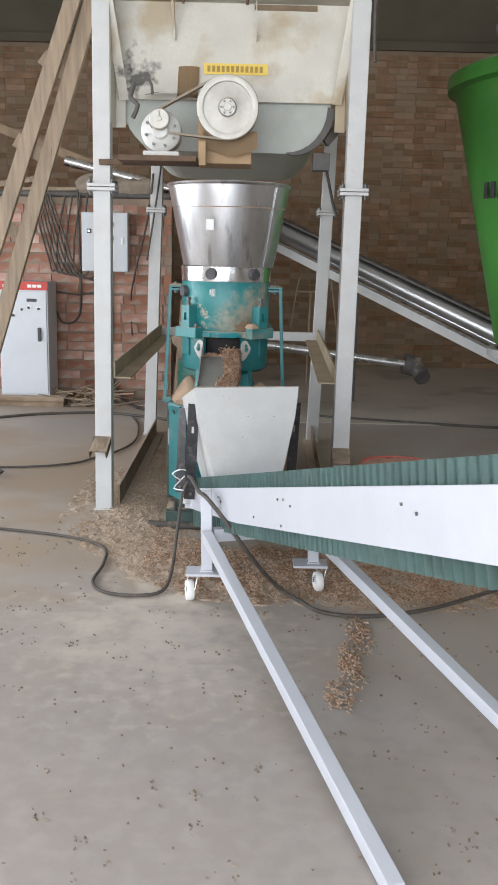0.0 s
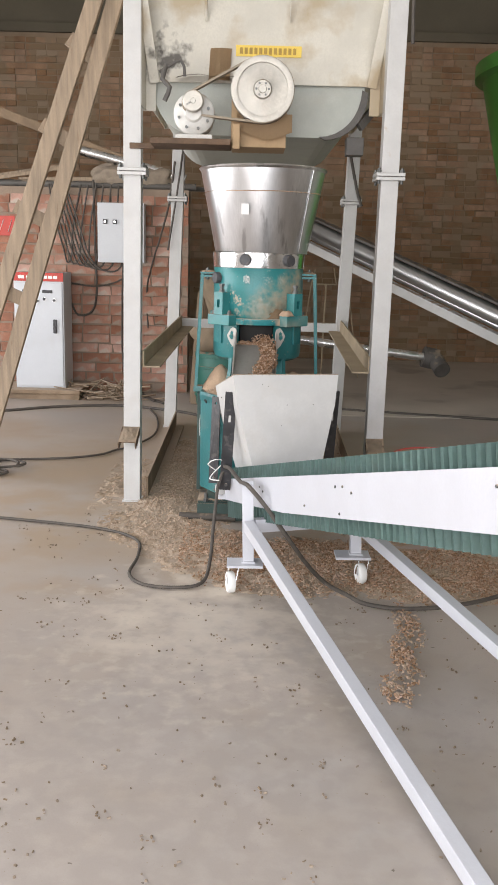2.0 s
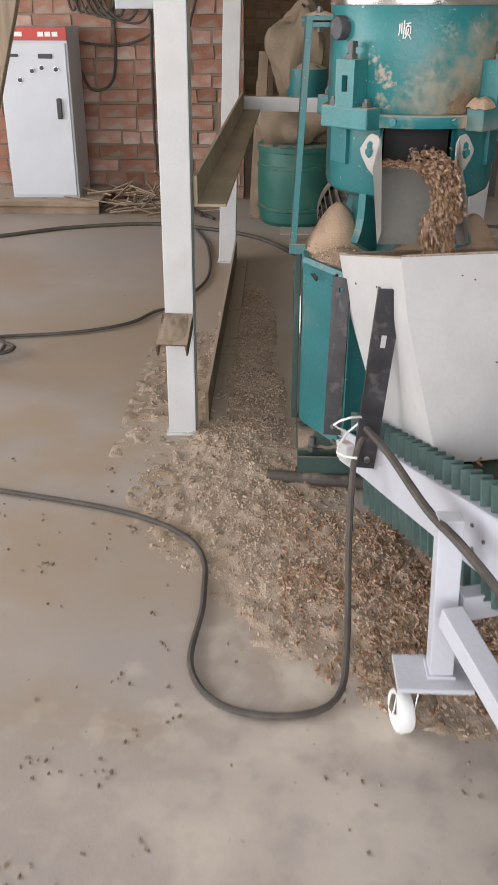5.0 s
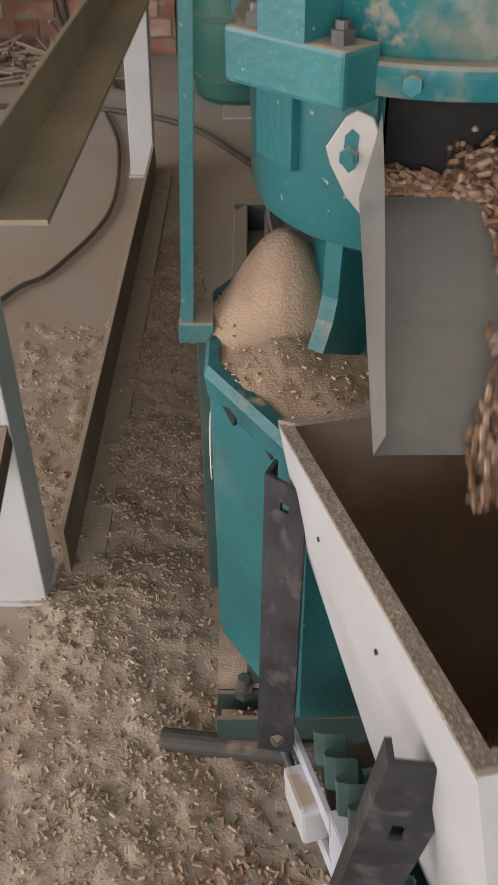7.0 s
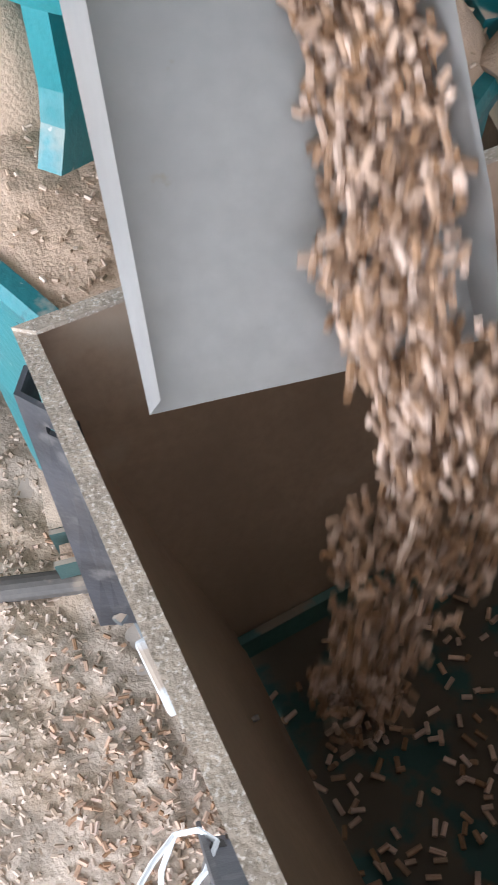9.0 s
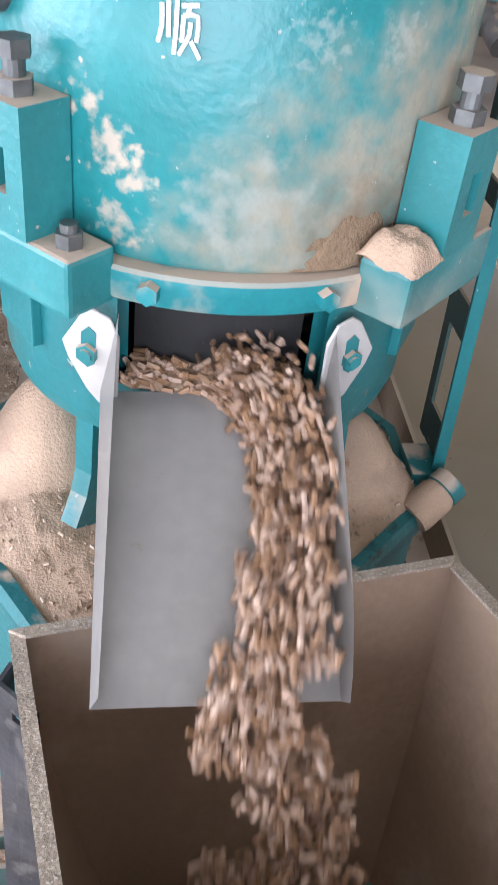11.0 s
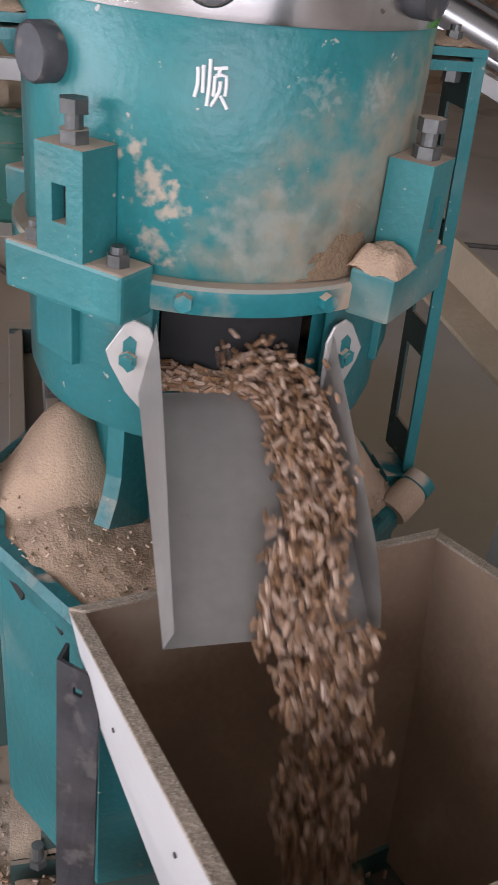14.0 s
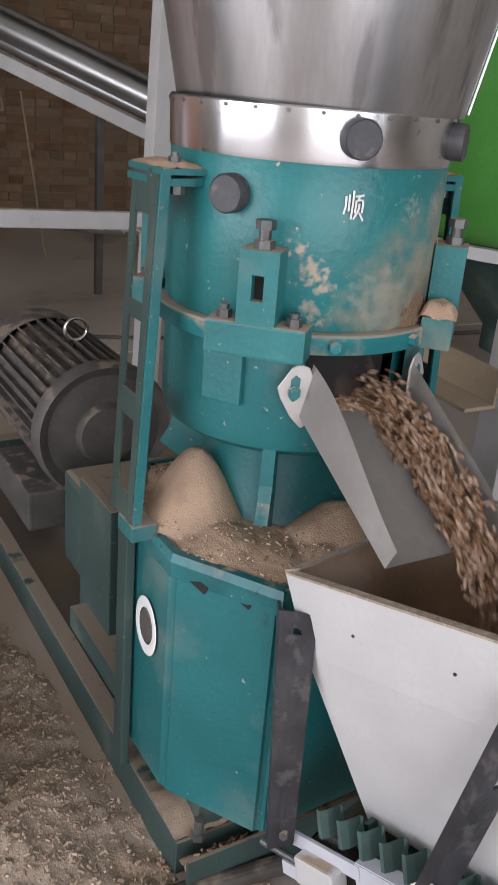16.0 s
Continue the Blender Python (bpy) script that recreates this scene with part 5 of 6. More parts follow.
for k in range(44):
    a, turn = k * 0.45, k * 0.45 / (2 * math.pi)
    loop.append((-2.06 + 0.05 * math.sin(turn * 2.4) + (0.30 + 0.04 * math.sin(turn * 5)) * math.cos(a), 5.86 + 0.13 * math.cos(turn * 2.2) + (0.17 + 0.05 * math.cos(turn * 3)) * math.sin(a), G + 0.007 * turn + 0.004 * math.sin(a * 2)))
cable(loop, 0.0085, "loose coil of black cable on the floor")
cable([(0.62, 8.7, G), (0.9, 8.58, G), (1.5, 8.42, G), (2.4, 8.22, G), (3.4, 8.1, G)], 0.014)
bm = sweep([(-0.33, 4.42, 0.40), (-0.37, 4.38, 0.44), (-0.33, 4.36, 0.47), (-0.29, 4.40, 0.45), (-0.33, 4.42, 0.40), (-0.36, 4.36, 0.37), (-0.31, 4.33, 0.37)], 0.003, 6)
tagged(part("wire_tie", bm, M_LETTER, None, "", True), "loop of thin white wire at the conveyor's tail", "wire")

# ---- wooden ladder leaning beside the rack ----
ladder = thing("ladder", pose(-1.4, 5.77, 0), "rough sawn wooden ladder leaning beside the steel rack", "ladder")
def ld(x, y, z):
    return (x + 1.4, y - 5.77, z)
ra0, ra1, rb0, rb1 = (-2.195, 5.77, 0.0), (-0.998, 5.77, 3.35), (-1.963, 5.80, 0.0), (-0.898, 5.80, 3.35)
for p, q in ((ra0, ra1), (rb0, rb1)):
    part("side_rail", beam(ld(*p), ld(*q), 0.095, 0.05, 0.004, None, (0, 1, 0)), M_WOOD, ladder)
for k in range(7):
    f = (0.24 + k * 0.488) / 3.35
    a, b = Vector(ra0).lerp(Vector(ra1), f), Vector(rb0).lerp(Vector(rb1), f - 0.022)
    d = (b - a).normalized()
    part("rung", beam(ld(*(a - d * 0.085 + Vector((0, 0.03, 0)))), ld(*(b + d * 0.03 + Vector((0, 0.03, 0)))), 0.035, 0.085, 0.003), M_WOOD, ladder)

# ---- electric cabinets ----
cab = thing("switch_cabinet", pose(-2.28, 9.0, 0.10), "grey steel switch cabinet with a red header panel", "cabinet")
bm = box(-0.25, 0, 0, 0.25, 0.40, 1.16, 0.006)
part("body", bm, M_CABINET, cab)
door = part("door", box(-0.235, -0.016, 0.02, 0.235, 0.0, 1.06, 0.004), M_CABINET, cab)
part("header", box(-0.25, -0.012, 1.075, 0.25, 0.0, 1.16, 0.003), M_RED, cab, "red header panel")
for x0, x1 in ((-0.20, -0.14), (-0.12, -0.06), (0.05, 0.09), (0.10, 0.14), (0.15, 0.19)):
    part("header_writing", box(x0, -0.016, 1.10, x1, -0.012, 1.13), M_LETTER, cab)
part("meter", box(0.04, -0.024, 0.96, 0.14, -0.016, 0.99, 0.002), M_BLACK, door)
part("meter", box(-0.16, -0.024, 0.97, -0.10, -0.016, 0.99, 0.002), M_BLACK, door)
for x, z in ((-0.01, 0.88), (0.06, 0.90), (0.16, 0.89), (-0.10, 0.82)):
    part("button", rod((x, -0.016, z), (x, -0.034, z), 0.014, seg=16), M_BLACK, door)
    part("button_ring", rod((x, -0.016, z), (x, -0.024, z), 0.019, seg=16), M_PIPE, door)
part("handle", box(0.145, -0.04, 0.56, 0.18, -0.016, 0.70, 0.008), M_BLACK, door, "black lock handle")
pal = thing("wooden_plinth", pose(-2.28, 9.0, 0), "low wooden plinth under the switch cabinet", "plinth")
part("board", box(-0.45, -0.14, 0.06, 0.42, 0.45, 0.10, 0.006), M_WOODDK, pal)
for y in (-0.08, 0.36):
    part("batten", box(-0.44, y - 0.03, 0.0, 0.41, y + 0.03, 0.06, 0.004), M_WOODDK, pal)
jb = thing("control_box", pose(-1.50, WALL_Y, 1.67), "pale grey steel control box fixed to the brick wall", "control box")
part("body", box(-0.24, -0.16, -0.30, 0.24, -0.02, 0.30, 0.005), M_CABINET, jb)
jd = part("door", box(-0.235, -0.172, -0.295, 0.235, -0.16, 0.295, 0.004), M_CABINET, jb)
for x, z in ((-0.16, 0.11), (-0.06, 0.11), (0.07, 0.18), (0.07, 0.04)):
    part("switch", box(x - 0.022, -0.185, z - 0.022, x + 0.022, -0.172, z + 0.022, 0.003), M_BLACK, jd)
    part("switch_knob", rod((x, -0.185, z), (x, -0.20, z), 0.012, seg=14), M_PIPE, jd)
part("lock", box(0.17, -0.186, -0.02, 0.19, -0.172, 0.05, 0.002), M_LETTER, jd)
# cables on the wall
W = WALL_Y - 0.03
def wall_cable(pts, r, label="black cable hanging on the brick wall"):
    return tagged(part("wall_cable", sweep(pts, r, 7), M_CABLE, None, "", True), label, "cable")
for k in range(7):
    x0, w, dz = -2.16 + 0.03 * k, 0.08 + 0.035 * k, 0.05 * k
    wall_cable([(x0 - 0.1, W - 0.01 * k, 2.15), (x0 - 0.04 + 0.01 * k, W - 0.01 * k, 1.8), (x0 + w * 0.5, W - 0.01 * k, 1.50 - dz * 0.25), (x0 + w, W - 0.01 * k, 1.36 - 0.012 * k), (x0 + w * 1.6, W - 0.01 * k, 1.45 - 0.02 * k), (x0 + w * 1.75, W - 0.01 * k, 1.7), (x0 + w * 1.4 + 0.12, W - 0.01 * k, 2.15)],
               0.009, "hanging bunch of black cables on the brick wall")
wall_cable([(-1.80, W, 2.2), (-1.79, W, 1.6), (-1.78, W, 1.05), (-1.84, W, 0.85), (-1.98, W, 0.82), (-2.05, W, 0.95)], 0.011)
wall_cable([(-1.46, W, 1.36), (-1.45, W, 0.9), (-1.46, W, 0.4), (-1.40, W - 0.05, 0.1), (-1.2, W - 0.4, 0.02), (-1.0, 8.7, 0.02)], 0.013)
wall_cable([(-1.50, W, 1.36), (-1.51, W, 0.9), (-1.50, W, 0.3), (-1.36, W - 0.1, 0.04), (-1.1, 8.8, 0.02)], 0.010)
wall_cable([(-2.05, W, 1.15), (-1.8, W, 1.12), (-1.6, W, 1.16), (-1.48, W, 1.22)], 0.008)
wall_cable([(-0.80, 7.5, 2.2), (-0.86, 7.70, 1.9), (-1.0, 8.3, 1.6), (-1.1, 8.8, 1.45), (-1.25, W, 1.1), (-1.24, W, 0.7)], 0.009, "black cable slung from the rack to the wall")
wall_cable([(-0.74, 7.56, 2.3), (-0.78, 7.55, 2.0), (-0.86, 7.55, 1.5)], 0.008)
wall_cable([(0.60, 7.39, 2.3), (0.67, 7.38, 2.0), (0.71, 7.37, 1.88)], 0.012, "cable end hanging on the rack's post")
wall_cable([(0.66, 5.12, 3.0), (0.655, 5.12, 2.85), (0.665, 5.13, 2.6)], 0.010, "cable end hanging on the rack's post")
# pipes and beams along the wall
def bar(name, p, q, r, material, label, cat, seg=20):
    return tagged(part(name, rod(p, q, r, seg=seg), material, None, "", True), label, cat)
bar("dusty_pipe", (-3.6, 9.56, 2.155), (-0.75, 9.56, 2.155), 0.035, M_IRON, "dusty dark pipe lying on the brick partition", "pipe")
bar("dusty_pipe", (-3.6, 9.66, 2.145), (-0.55, 9.66, 2.145), 0.025, M_IRON, "dusty dark pipe lying on the brick partition", "pipe")
tagged(part("timber_beam", beam((-3.3, 9.7, 3.05), (-1.02, 9.62, 2.24), 0.06, 0.09), M_WOODDK), "dusty timber leaning down onto the brick partition", "beam")
bar("steel_tube", (-1.95, 9.62, 2.50), (-0.86, 9.62, 2.24), 0.05, M_PIPE, "short bright steel tube lying over the cables", "tube")
for p, q in (((-2.95, 9.52, 2.20), (-2.10, 9.70, 2.36)), ((-2.80, 9.52, 2.20), (-2.15, 9.60, 2.32)), ((-2.6, 9.6, 2.2), (-1.7, 9.56, 2.215))):
    tagged(part("wood_strip", beam(p, q, 0.025, 0.035), M_WOOD), "pale thin wooden strip lying across the pipes", "wood strip")
def lump(u, v, s, seed):
    a, b = 2 * math.pi * u, math.pi * (v - 0.5)
    k = 1 + 0.35 * n3(math.cos(a) * 2 + seed, math.sin(a) * 2, v * 4)
    return (s[0] * k * math.cos(a) * math.cos(b), s[1] * k * math.sin(a) * math.cos(b), s[2] * k * math.sin(b))
for x, z, s in ((-1.62, 2.27, (0.24, 0.12, 0.12)), (-1.22, 2.26, (0.26, 0.12, 0.11)), (-1.42, 2.25, (0.30, 0.12, 0.09))):
    tagged(part("dusty_cloth", sheet(lambda u, v: lump(u, v, s, x), 32, 16), M_CLOTH, None, "", True, pose(x, 9.62, z - 0.02)), "crumpled dusty cloth lying on the wall pipes", "cloth")
# red banner behind the ladder
tagged(part("red_banner", box(-3.1, WALL_Y - 0.03, 1.62, -2.62, WALL_Y - 0.022, 1.82), M_RED), "red banner on the brick wall", "banner")
for k in range(5):
    ob = part("banner_stroke", beam((-3.05 + 0.09 * k, WALL_Y - 0.033, 1.66), (-2.99 + 0.085 * k, WALL_Y - 0.033, 1.78), 0.014, 0.004), M_LETTER, bpy.data.objects["red_banner"])
# garden waste and sticks by the wall
pl = []
for k in range(60):
    pl.append(((rng.gauss(-1.55, 0.22), rng.gauss(9.1, 0.14), rng.uniform(0.01, 0.14)), (rng.gauss(0, 1), rng.gauss(0, 0.6), rng.gauss(0, 0.25)), rng.uniform(0.15, 0.5), rng.uniform(0.005, 0.010)))
tagged(pellet_mesh("brushwood", pl, M_WOODDK), "dusty brushwood and cables heaped by the wall", "brushwood", kind="stuff")
# drum with sacks behind the mill
drum_b = thing("green_barrel", pose(-0.42, 8.75, 0), "green plastic barrel behind the rack", "barrel")
part("barrel_body", lathe([(0, 0.0), (0.23, 0.0), (0.255, 0.03), (0.27, 0.28), (0.262, 0.47), (0.255, 0.50)], 40), M_BARREL, drum_b, smooth=True)
for z in (0.12, 0.40):
    part("hoop", lathe([(0.262, z - 0.015), (0.274, z - 0.010), (0.274, z + 0.010), (0.262, z + 0.015)], 40), M_BARREL, drum_b, smooth=True)
part("lid", lathe([(0.25, 0.495), (0.272, 0.50), (0.272, 0.535), (0.25, 0.55), (0, 0.55)], 40), M_BARREL, drum_b, smooth=True)
tagged(part("sack", sheet(lambda u, v: lump(u, v, (0.28, 0.24, 0.17), 4.0), 40, 20), M_SACK, None, "", True, pose(-0.42, 8.75, 0.68)), "filled tan sack lying on the barrel", "sack")
tagged(part("sack", sheet(lambda u, v: lump(u, v, (0.22, 0.2, 0.30), 7.0), 40, 20), M_SACK, None, "", True, pose(-0.40, 8.85, 1.09)), "tan sack standing on the sack below", "sack")
tagged(part("green_can", lathe([(0, 0), (0.13, 0), (0.135, 0.02), (0.13, 0.22), (0.05, 0.26), (0, 0.26)], 32, m=pose(-0.36, 8.7, 0.80)), M_TEAL, None, "", True), "teal can on the tan sack", "can")
for x, y in ((-0.72, 8.9), (-0.66, 8.85), (-0.70, 8.8)):
    tagged(part("wood_plank", beam((x, y, 0.0), (x + 0.04, y + 0.35, 1.1 - (y - 8.8) * 2), 0.07, 0.025), M_WOODDK), "dusty plank leaning on the wall", "plank")
# long screw conveyor along the wall
sc = thing("screw_conveyor", pose(0.36, 10.6, 1.75), "long sloping galvanised screw conveyor on a pale channel beam", "conveyor")
SC_DIR = Vector((1.95, -2.13, -0.965)).normalized()
SC_SIDE = Vector((SC_DIR.y, -SC_DIR.x, 0)).normalized()
SC_UP = SC_SIDE.cross(SC_DIR).normalized() * (1 if SC_SIDE.cross(SC_DIR).z > 0 else -1)
def sw_(q, up, side=0.0):
    """A point q along the conveyor, up across it and side towards the gate."""
    return Vector((0, 0, -0.075)) + SC_DIR * q + SC_UP * up + SC_SIDE * side
Q0, Q1 = -1.3, 3.9
part("tube", rod(sw_(Q0, 0.20), sw_(Q1, 0.20), 0.085, seg=32), M_TUBE, sc, smooth=True)
part("tube", rod(sw_(Q0, 0.095, -0.07), sw_(Q1, 0.095, -0.07), 0.040, seg=20), M_TUBE, sc, smooth=True)
part("upper_angle", beam(sw_(Q0, 0.315), sw_(Q1, 0.315), 0.12, 0.025), M_IRON, sc, "dark dusty angle along the top")
part("channel_beam", beam(sw_(Q0, 0.0), sw_(Q1, 0.0), 0.10, 0.09), M_WHITE, sc, "pale dusty channel beam")
for q in (-0.5, 0.7, 1.9, 3.1):
    part("clamp", beam(sw_(q, 0.32, -0.09), sw_(q, 0.03, -0.09), 0.03, 0.008, 0.001, None, tuple(SC_SIDE)), M_IRON, sc)
for q in (-0.9, 1.3, 3.4):
    top = sw_(q, -0.04)
    part("leg", beam(top, (top.x, top.y, -1.75), 0.05, 0.05, 0.003, None, (0, 1, 0)), M_IRON, sc)
# lower tube with a clamped end
lt = thing("discharge_tube", pose(0.22, 9.3, 0.64), "bright steel tube lying low with a clamped flange end", "tube")
part("tube", rod((-0.35, 0, 0.045), (1.5, 0, -0.17), 0.045, seg=24), M_PIPE, lt, smooth=True)
part("flange_end", rod((1.45, 0, -0.16), (1.60, 0, -0.19), 0.11, seg=24), M_IRON, lt, smooth=True)
part("elbow", rod((1.58, -0.02, -0.19), (1.62, -0.20, -0.28), 0.085, seg=24), M_IRON, lt, smooth=True)
for x in (-0.1, 0.75, 1.5):
    part("prop", beam((x, 0, 0.02 - 0.12 * x), (x, 0, -0.64), 0.04, 0.04), M_IRON, lt)
hk = thing("wire_fork", pose(0.78, 11.1, 0), "thin bent iron fork standing before the brick wall", "fork")
for p, q in (((-0.18, 0, 1.15), (0.13, 0, 1.15)), ((-0.18, 0, 1.15), (-0.14, 0, 1.33)), ((0.13, 0, 1.15), (0.09, 0, 1.35)), ((-0.18, 0, 1.15), (-0.24, 0.05, 0.70))):
    part("tine", rod(p, q, 0.009, seg=8), M_RAIL, hk)
part("shaft", rod((0, 0, 1.15), (-0.02, 0.0, 0.006), 0.011, seg=8), M_RAIL, hk)
tagged(part("iron_rod", rod((1.02, 11.0, 1.30), (1.22, 11.05, 0.006), 0.008, seg=8), M_RAIL), "thin pale rod leaning behind the rack", "rod")
# green tank with its feed pipe
tank = thing("green_tank", pose(2.70, 7.15, 0), "tall green-painted tapered steel tank with black lettering", "tank")
part("shell", lathe([(0, 0.86), (0.62, 0.86), (0.66, 0.90), (0.67, 0.93), (1.12, 2.86), (1.16, 2.90), (1.16, 2.96), (1.08, 3.0), (0, 3.05)], 72), M_TANK, tank, smooth=True)
part("rim_band", lathe([(1.10, 2.83), (1.175, 2.85), (1.175, 2.95), (1.12, 2.97)], 72), M_TANK, tank, smooth=True)
part("foot_ring", lathe([(0.66, 0.80), (0.72, 0.80), (0.72, 0.86), (0.66, 0.86)], 60), M_WHITE, tank, smooth=True)
for a in (45, 135, 225, 315):
    ca, sa = math.cos(radians(a)), math.sin(radians(a))
    part("leg", beam((0.62 * ca, 0.62 * sa, 0.0), (0.62 * ca, 0.62 * sa, 0.82), 0.10, 0.10), M_IRON, tank)
part("outlet_cone", lathe([(0.6, 0.86), (0.18, 0.35), (0.18, 0.22)], 40), M_DKGREEN, tank, smooth=True)
for i in range(6):
    a = radians(196 + i * 5.2)
    r = 0.955
    part("lettering", beam((r * math.cos(a), r * math.sin(a), 2.02), (1.002 * r * math.cos(a), 1.002 * r * math.sin(a), 2.14), 0.05, 0.006, 0.0, None, (math.cos(a), math.sin(a), 0)), M_BLACK, tank)
feedp = thing("feed_pipe", pose(1.76, 6.5, 3.2), "bright steel feed pipe bolted together over the tank", "pipe")
part("pipe", rod((-0.09, 0, 0.62), (0.055, 0, -0.10), 0.115, seg=32), M_PIPE, feedp, smooth=True)
part("pipe", rod((0.055, 0, -0.10), (0.14, 0.03, -0.42), 0.105, seg=32), M_PIPE, feedp, smooth=True)
part("pipe_flange", rod((0.040, 0, -0.03), (0.060, 0, -0.12), 0.128, seg=28), M_TUBE, feedp, smooth=True)
for a in range(0, 360, 60):
    part("flange_bolt", rod((0.05 + 0.13 * math.cos(radians(a)), 0.13 * math.sin(radians(a)), -0.05), (0.056 + 0.13 * math.cos(radians(a)), 0.13 * math.sin(radians(a)), -0.10), 0.014, seg=6), M_BOLT, feedp)
# red tub heaped with crumbs behind the conveyor
tub = thing("red_tub", pose(0.91, 5.06, 0), "red plastic tub heaped with pale brown crumbs on the floor", "tub")
part("shell", lathe([(0, 0.0), (0.15, 0.0), (0.16, 0.012), (0.205, 0.325), (0.23, 0.335), (0.232, 0.36), (0.212, 0.365), (0.198, 0.345), (0.15, 0.03), (0, 0.03)], 56), M_BASIN, tub, smooth=True)
part("filling", sheet(lambda u, v: (0.212 * v * math.cos(2 * math.pi * u), 0.212 * v * math.sin(2 * math.pi * u), 0.357 + 0.022 * (1 - v ** 2) + 0.008 * n3(v * math.cos(6.283 * u) * 5, v * math.sin(6.283 * u) * 5, 2) * (1 - v ** 4)), 64, 24), M_PALECRUMB, tub, "pale reddish-brown crumbs", True)
# old stuff on top of the bin
tagged(part("teal_hood", box(-0.55, 5.5, 3.06, 0.0, 6.1, 3.35, 0.02), M_TEAL), "teal sheet-metal hood standing on the bin", "hood")


# ---- bricks of the partition and of the far wall, in metres ----
BW, BHALF, BH, BD, JT = 0.225, 0.108, 0.070, 0.009, 0.012
WY = WALL_Y * U


def brick_data(w, seed):
    r = random.Random(seed)
    bm = box(-w / 2, -BD, -BH / 2, w / 2, 0.01, BH / 2)
    for v in bm.verts:
        v.co += Vector((r.uniform(-0.005, 0.005), r.uniform(-0.003, 0.003), r.uniform(-0.004, 0.004)))
    me = bpy.data.meshes.new("brick")
    bm.to_mesh(me)
    bm.free()
    me.materials.append(M_BRICK)
    return me


full = [brick_data(BW, 20 + k) for k in range(5)]
half = [brick_data(BHALF, 40 + k) for k in range(5)]
rb = random.Random(11)


def loose_brick(verts, faces, x, y, z, w, h):
    k0 = len(verts)
    for dx in (0, w):
        for dy in (-BD, 0.01):
            for dz in (-h / 2, h / 2):
                verts.append((x + dx + rb.uniform(-0.004, 0.004), y + dy, z + dz + rb.uniform(-0.003, 0.003)))
    faces += [tuple(k0 + i for i in f) for f in ((0, 4, 5, 1), (0, 1, 3, 2), (4, 6, 7, 5), (1, 5, 7, 3), (0, 2, 6, 4))]


def brickwork(verts, faces, material, parent, label):
    me = bpy.data.meshes.new("brickwork")
    me.from_pydata(verts, [], faces)
    me.materials.append(material)
    ob = new("brickwork", me)
    ob.parent = parent
    tagged(ob, label, kind="stuff")


verts, faces, count = [], [], 0
row, z = 0, 0.045
while z < PART_Z * U - BH / 2:
    x = -4.4 + 0.12 * (row % 2)
    while x < PART_X * U:
        head = rb.random() < (0.8 if row % 3 == 1 else 0.3)
        w = min(BHALF if head else BW, PART_X * U - x)
        cz, dep = z + rb.uniform(-0.004, 0.004), rb.uniform(-0.007, 0.006)
        if -2.15 < x and 0.05 < z and count < 300 and w > 0.1:
            ob = new("brick", rb.choice(half if w < 0.2 else full))
            ob.parent = back_wall
            ob.location = (x + w / 2, WY + dep, cz)
            count += 1
        elif w > 0.03:
            loose_brick(verts, faces, x, WY + dep, cz, w, BH)
        x += w + JT
    z += BH + JT
    row += 1
brickwork(verts, faces, M_BRICK, back_wall, "rough red and pink brickwork smeared with mortar")
verts, faces, row, z = [], [], 0, 0.04
while z < 4.40 * U - 0.03:
    x = (-4.4 if z > 1.2 else -0.9) + 0.12 * (row % 2)
    while x < 5.1:
        w = 0.105 if rb.random() < (0.8 if row % 3 == 1 else 0.3) else 0.22
        loose_brick(verts, faces, x, FAR_Y * U + rb.uniform(-0.006, 0.005), z + rb.uniform(-0.004, 0.004), w, 0.056)
        x += w + 0.011
    z += 0.067
    row += 1
brickwork(verts, faces, M_BRICKS, far_wall, "rough brown brickwork, smeared with dust")


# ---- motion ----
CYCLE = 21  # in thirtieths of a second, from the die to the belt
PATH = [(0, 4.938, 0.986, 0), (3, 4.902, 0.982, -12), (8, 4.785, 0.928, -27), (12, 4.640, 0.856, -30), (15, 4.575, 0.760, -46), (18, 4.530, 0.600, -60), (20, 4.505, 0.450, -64)]


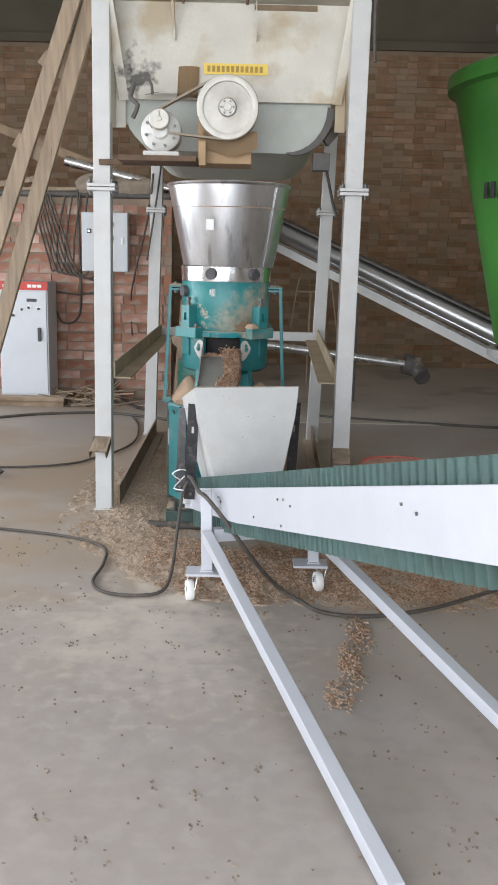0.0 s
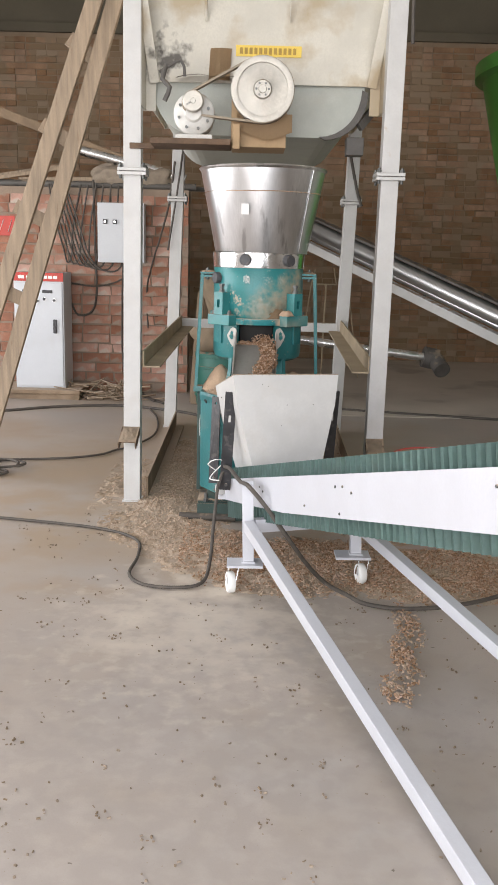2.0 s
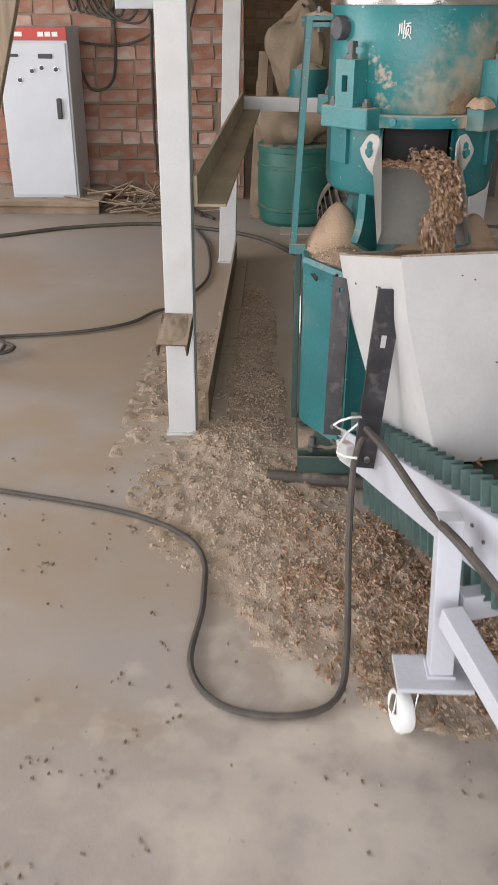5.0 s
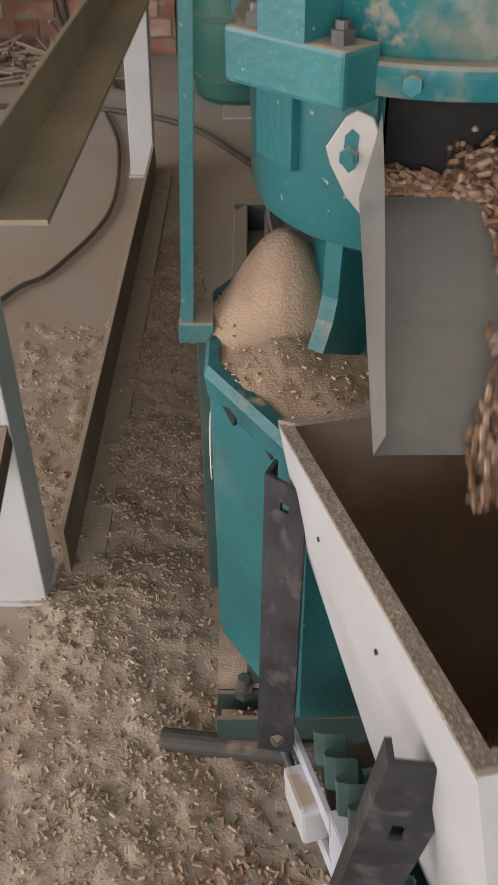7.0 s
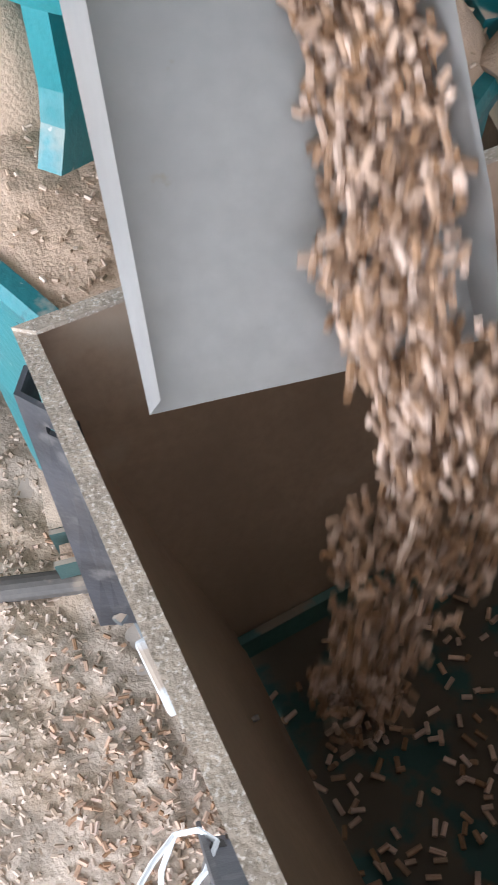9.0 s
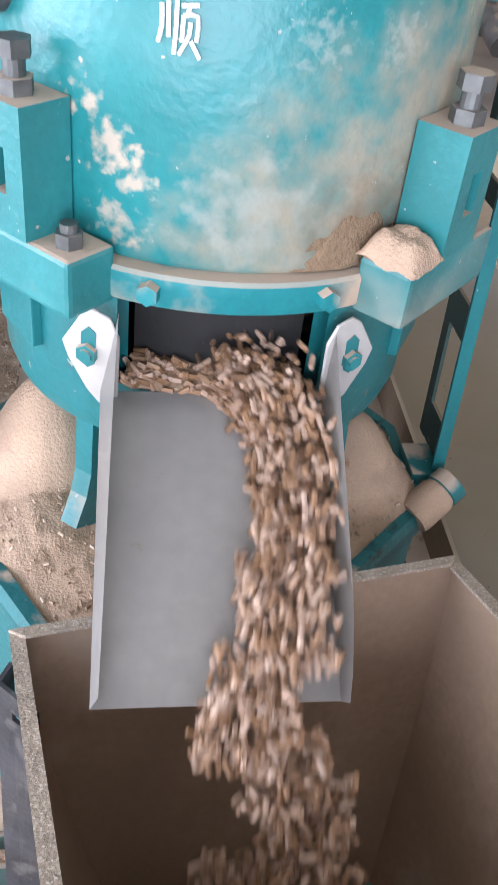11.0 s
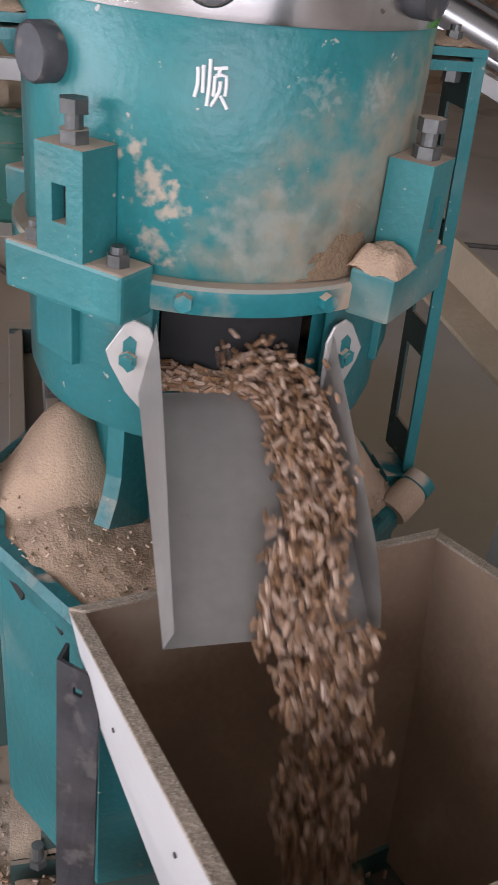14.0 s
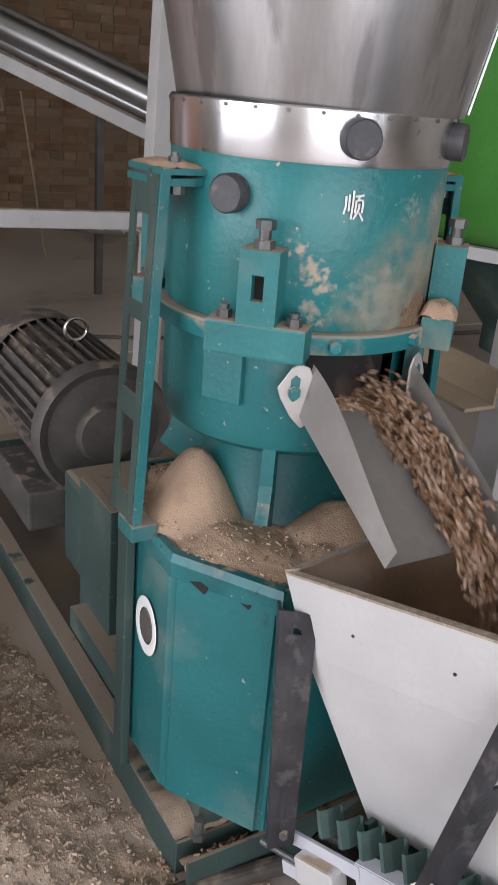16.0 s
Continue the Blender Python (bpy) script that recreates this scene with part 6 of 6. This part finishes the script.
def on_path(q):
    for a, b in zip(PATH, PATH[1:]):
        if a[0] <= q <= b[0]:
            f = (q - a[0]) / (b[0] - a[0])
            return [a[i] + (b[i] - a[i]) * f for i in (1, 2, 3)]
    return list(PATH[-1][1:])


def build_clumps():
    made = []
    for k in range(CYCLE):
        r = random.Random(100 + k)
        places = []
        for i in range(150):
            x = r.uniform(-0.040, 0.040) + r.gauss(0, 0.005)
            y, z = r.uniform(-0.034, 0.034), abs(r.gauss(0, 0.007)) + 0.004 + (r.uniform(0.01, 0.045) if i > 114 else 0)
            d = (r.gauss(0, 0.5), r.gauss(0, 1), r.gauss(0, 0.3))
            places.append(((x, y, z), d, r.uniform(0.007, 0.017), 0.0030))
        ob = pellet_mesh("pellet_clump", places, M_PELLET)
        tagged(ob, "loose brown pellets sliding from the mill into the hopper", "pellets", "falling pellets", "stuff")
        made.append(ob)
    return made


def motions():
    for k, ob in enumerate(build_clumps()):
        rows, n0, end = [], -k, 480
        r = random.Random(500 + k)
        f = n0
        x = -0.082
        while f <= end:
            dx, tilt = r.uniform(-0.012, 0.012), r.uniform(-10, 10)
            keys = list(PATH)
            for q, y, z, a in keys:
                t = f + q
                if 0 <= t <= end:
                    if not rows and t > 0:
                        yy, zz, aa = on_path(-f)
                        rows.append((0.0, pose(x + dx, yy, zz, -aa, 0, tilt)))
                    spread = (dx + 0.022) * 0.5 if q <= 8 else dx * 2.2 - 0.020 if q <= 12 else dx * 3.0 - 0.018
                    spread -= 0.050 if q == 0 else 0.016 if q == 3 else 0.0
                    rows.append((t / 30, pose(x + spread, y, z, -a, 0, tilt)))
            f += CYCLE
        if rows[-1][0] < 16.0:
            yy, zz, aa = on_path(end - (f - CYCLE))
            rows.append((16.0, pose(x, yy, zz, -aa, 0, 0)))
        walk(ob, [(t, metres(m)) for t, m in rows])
    # the pulleys turn
    walk(drive_wheel, [(i / 10, metres(pose(-0.135, 5.06, 2.335, 90)) @ pose(0, 0, 0, 0, 0, -54 * i)) for i in range(161)])
    walk(small_wheel, [(i / 15, metres(pose(0.0, -0.165, 0.185, 90)) @ pose(0, 0, 0, 0, 0, -80 * i)) for i in range(241)])


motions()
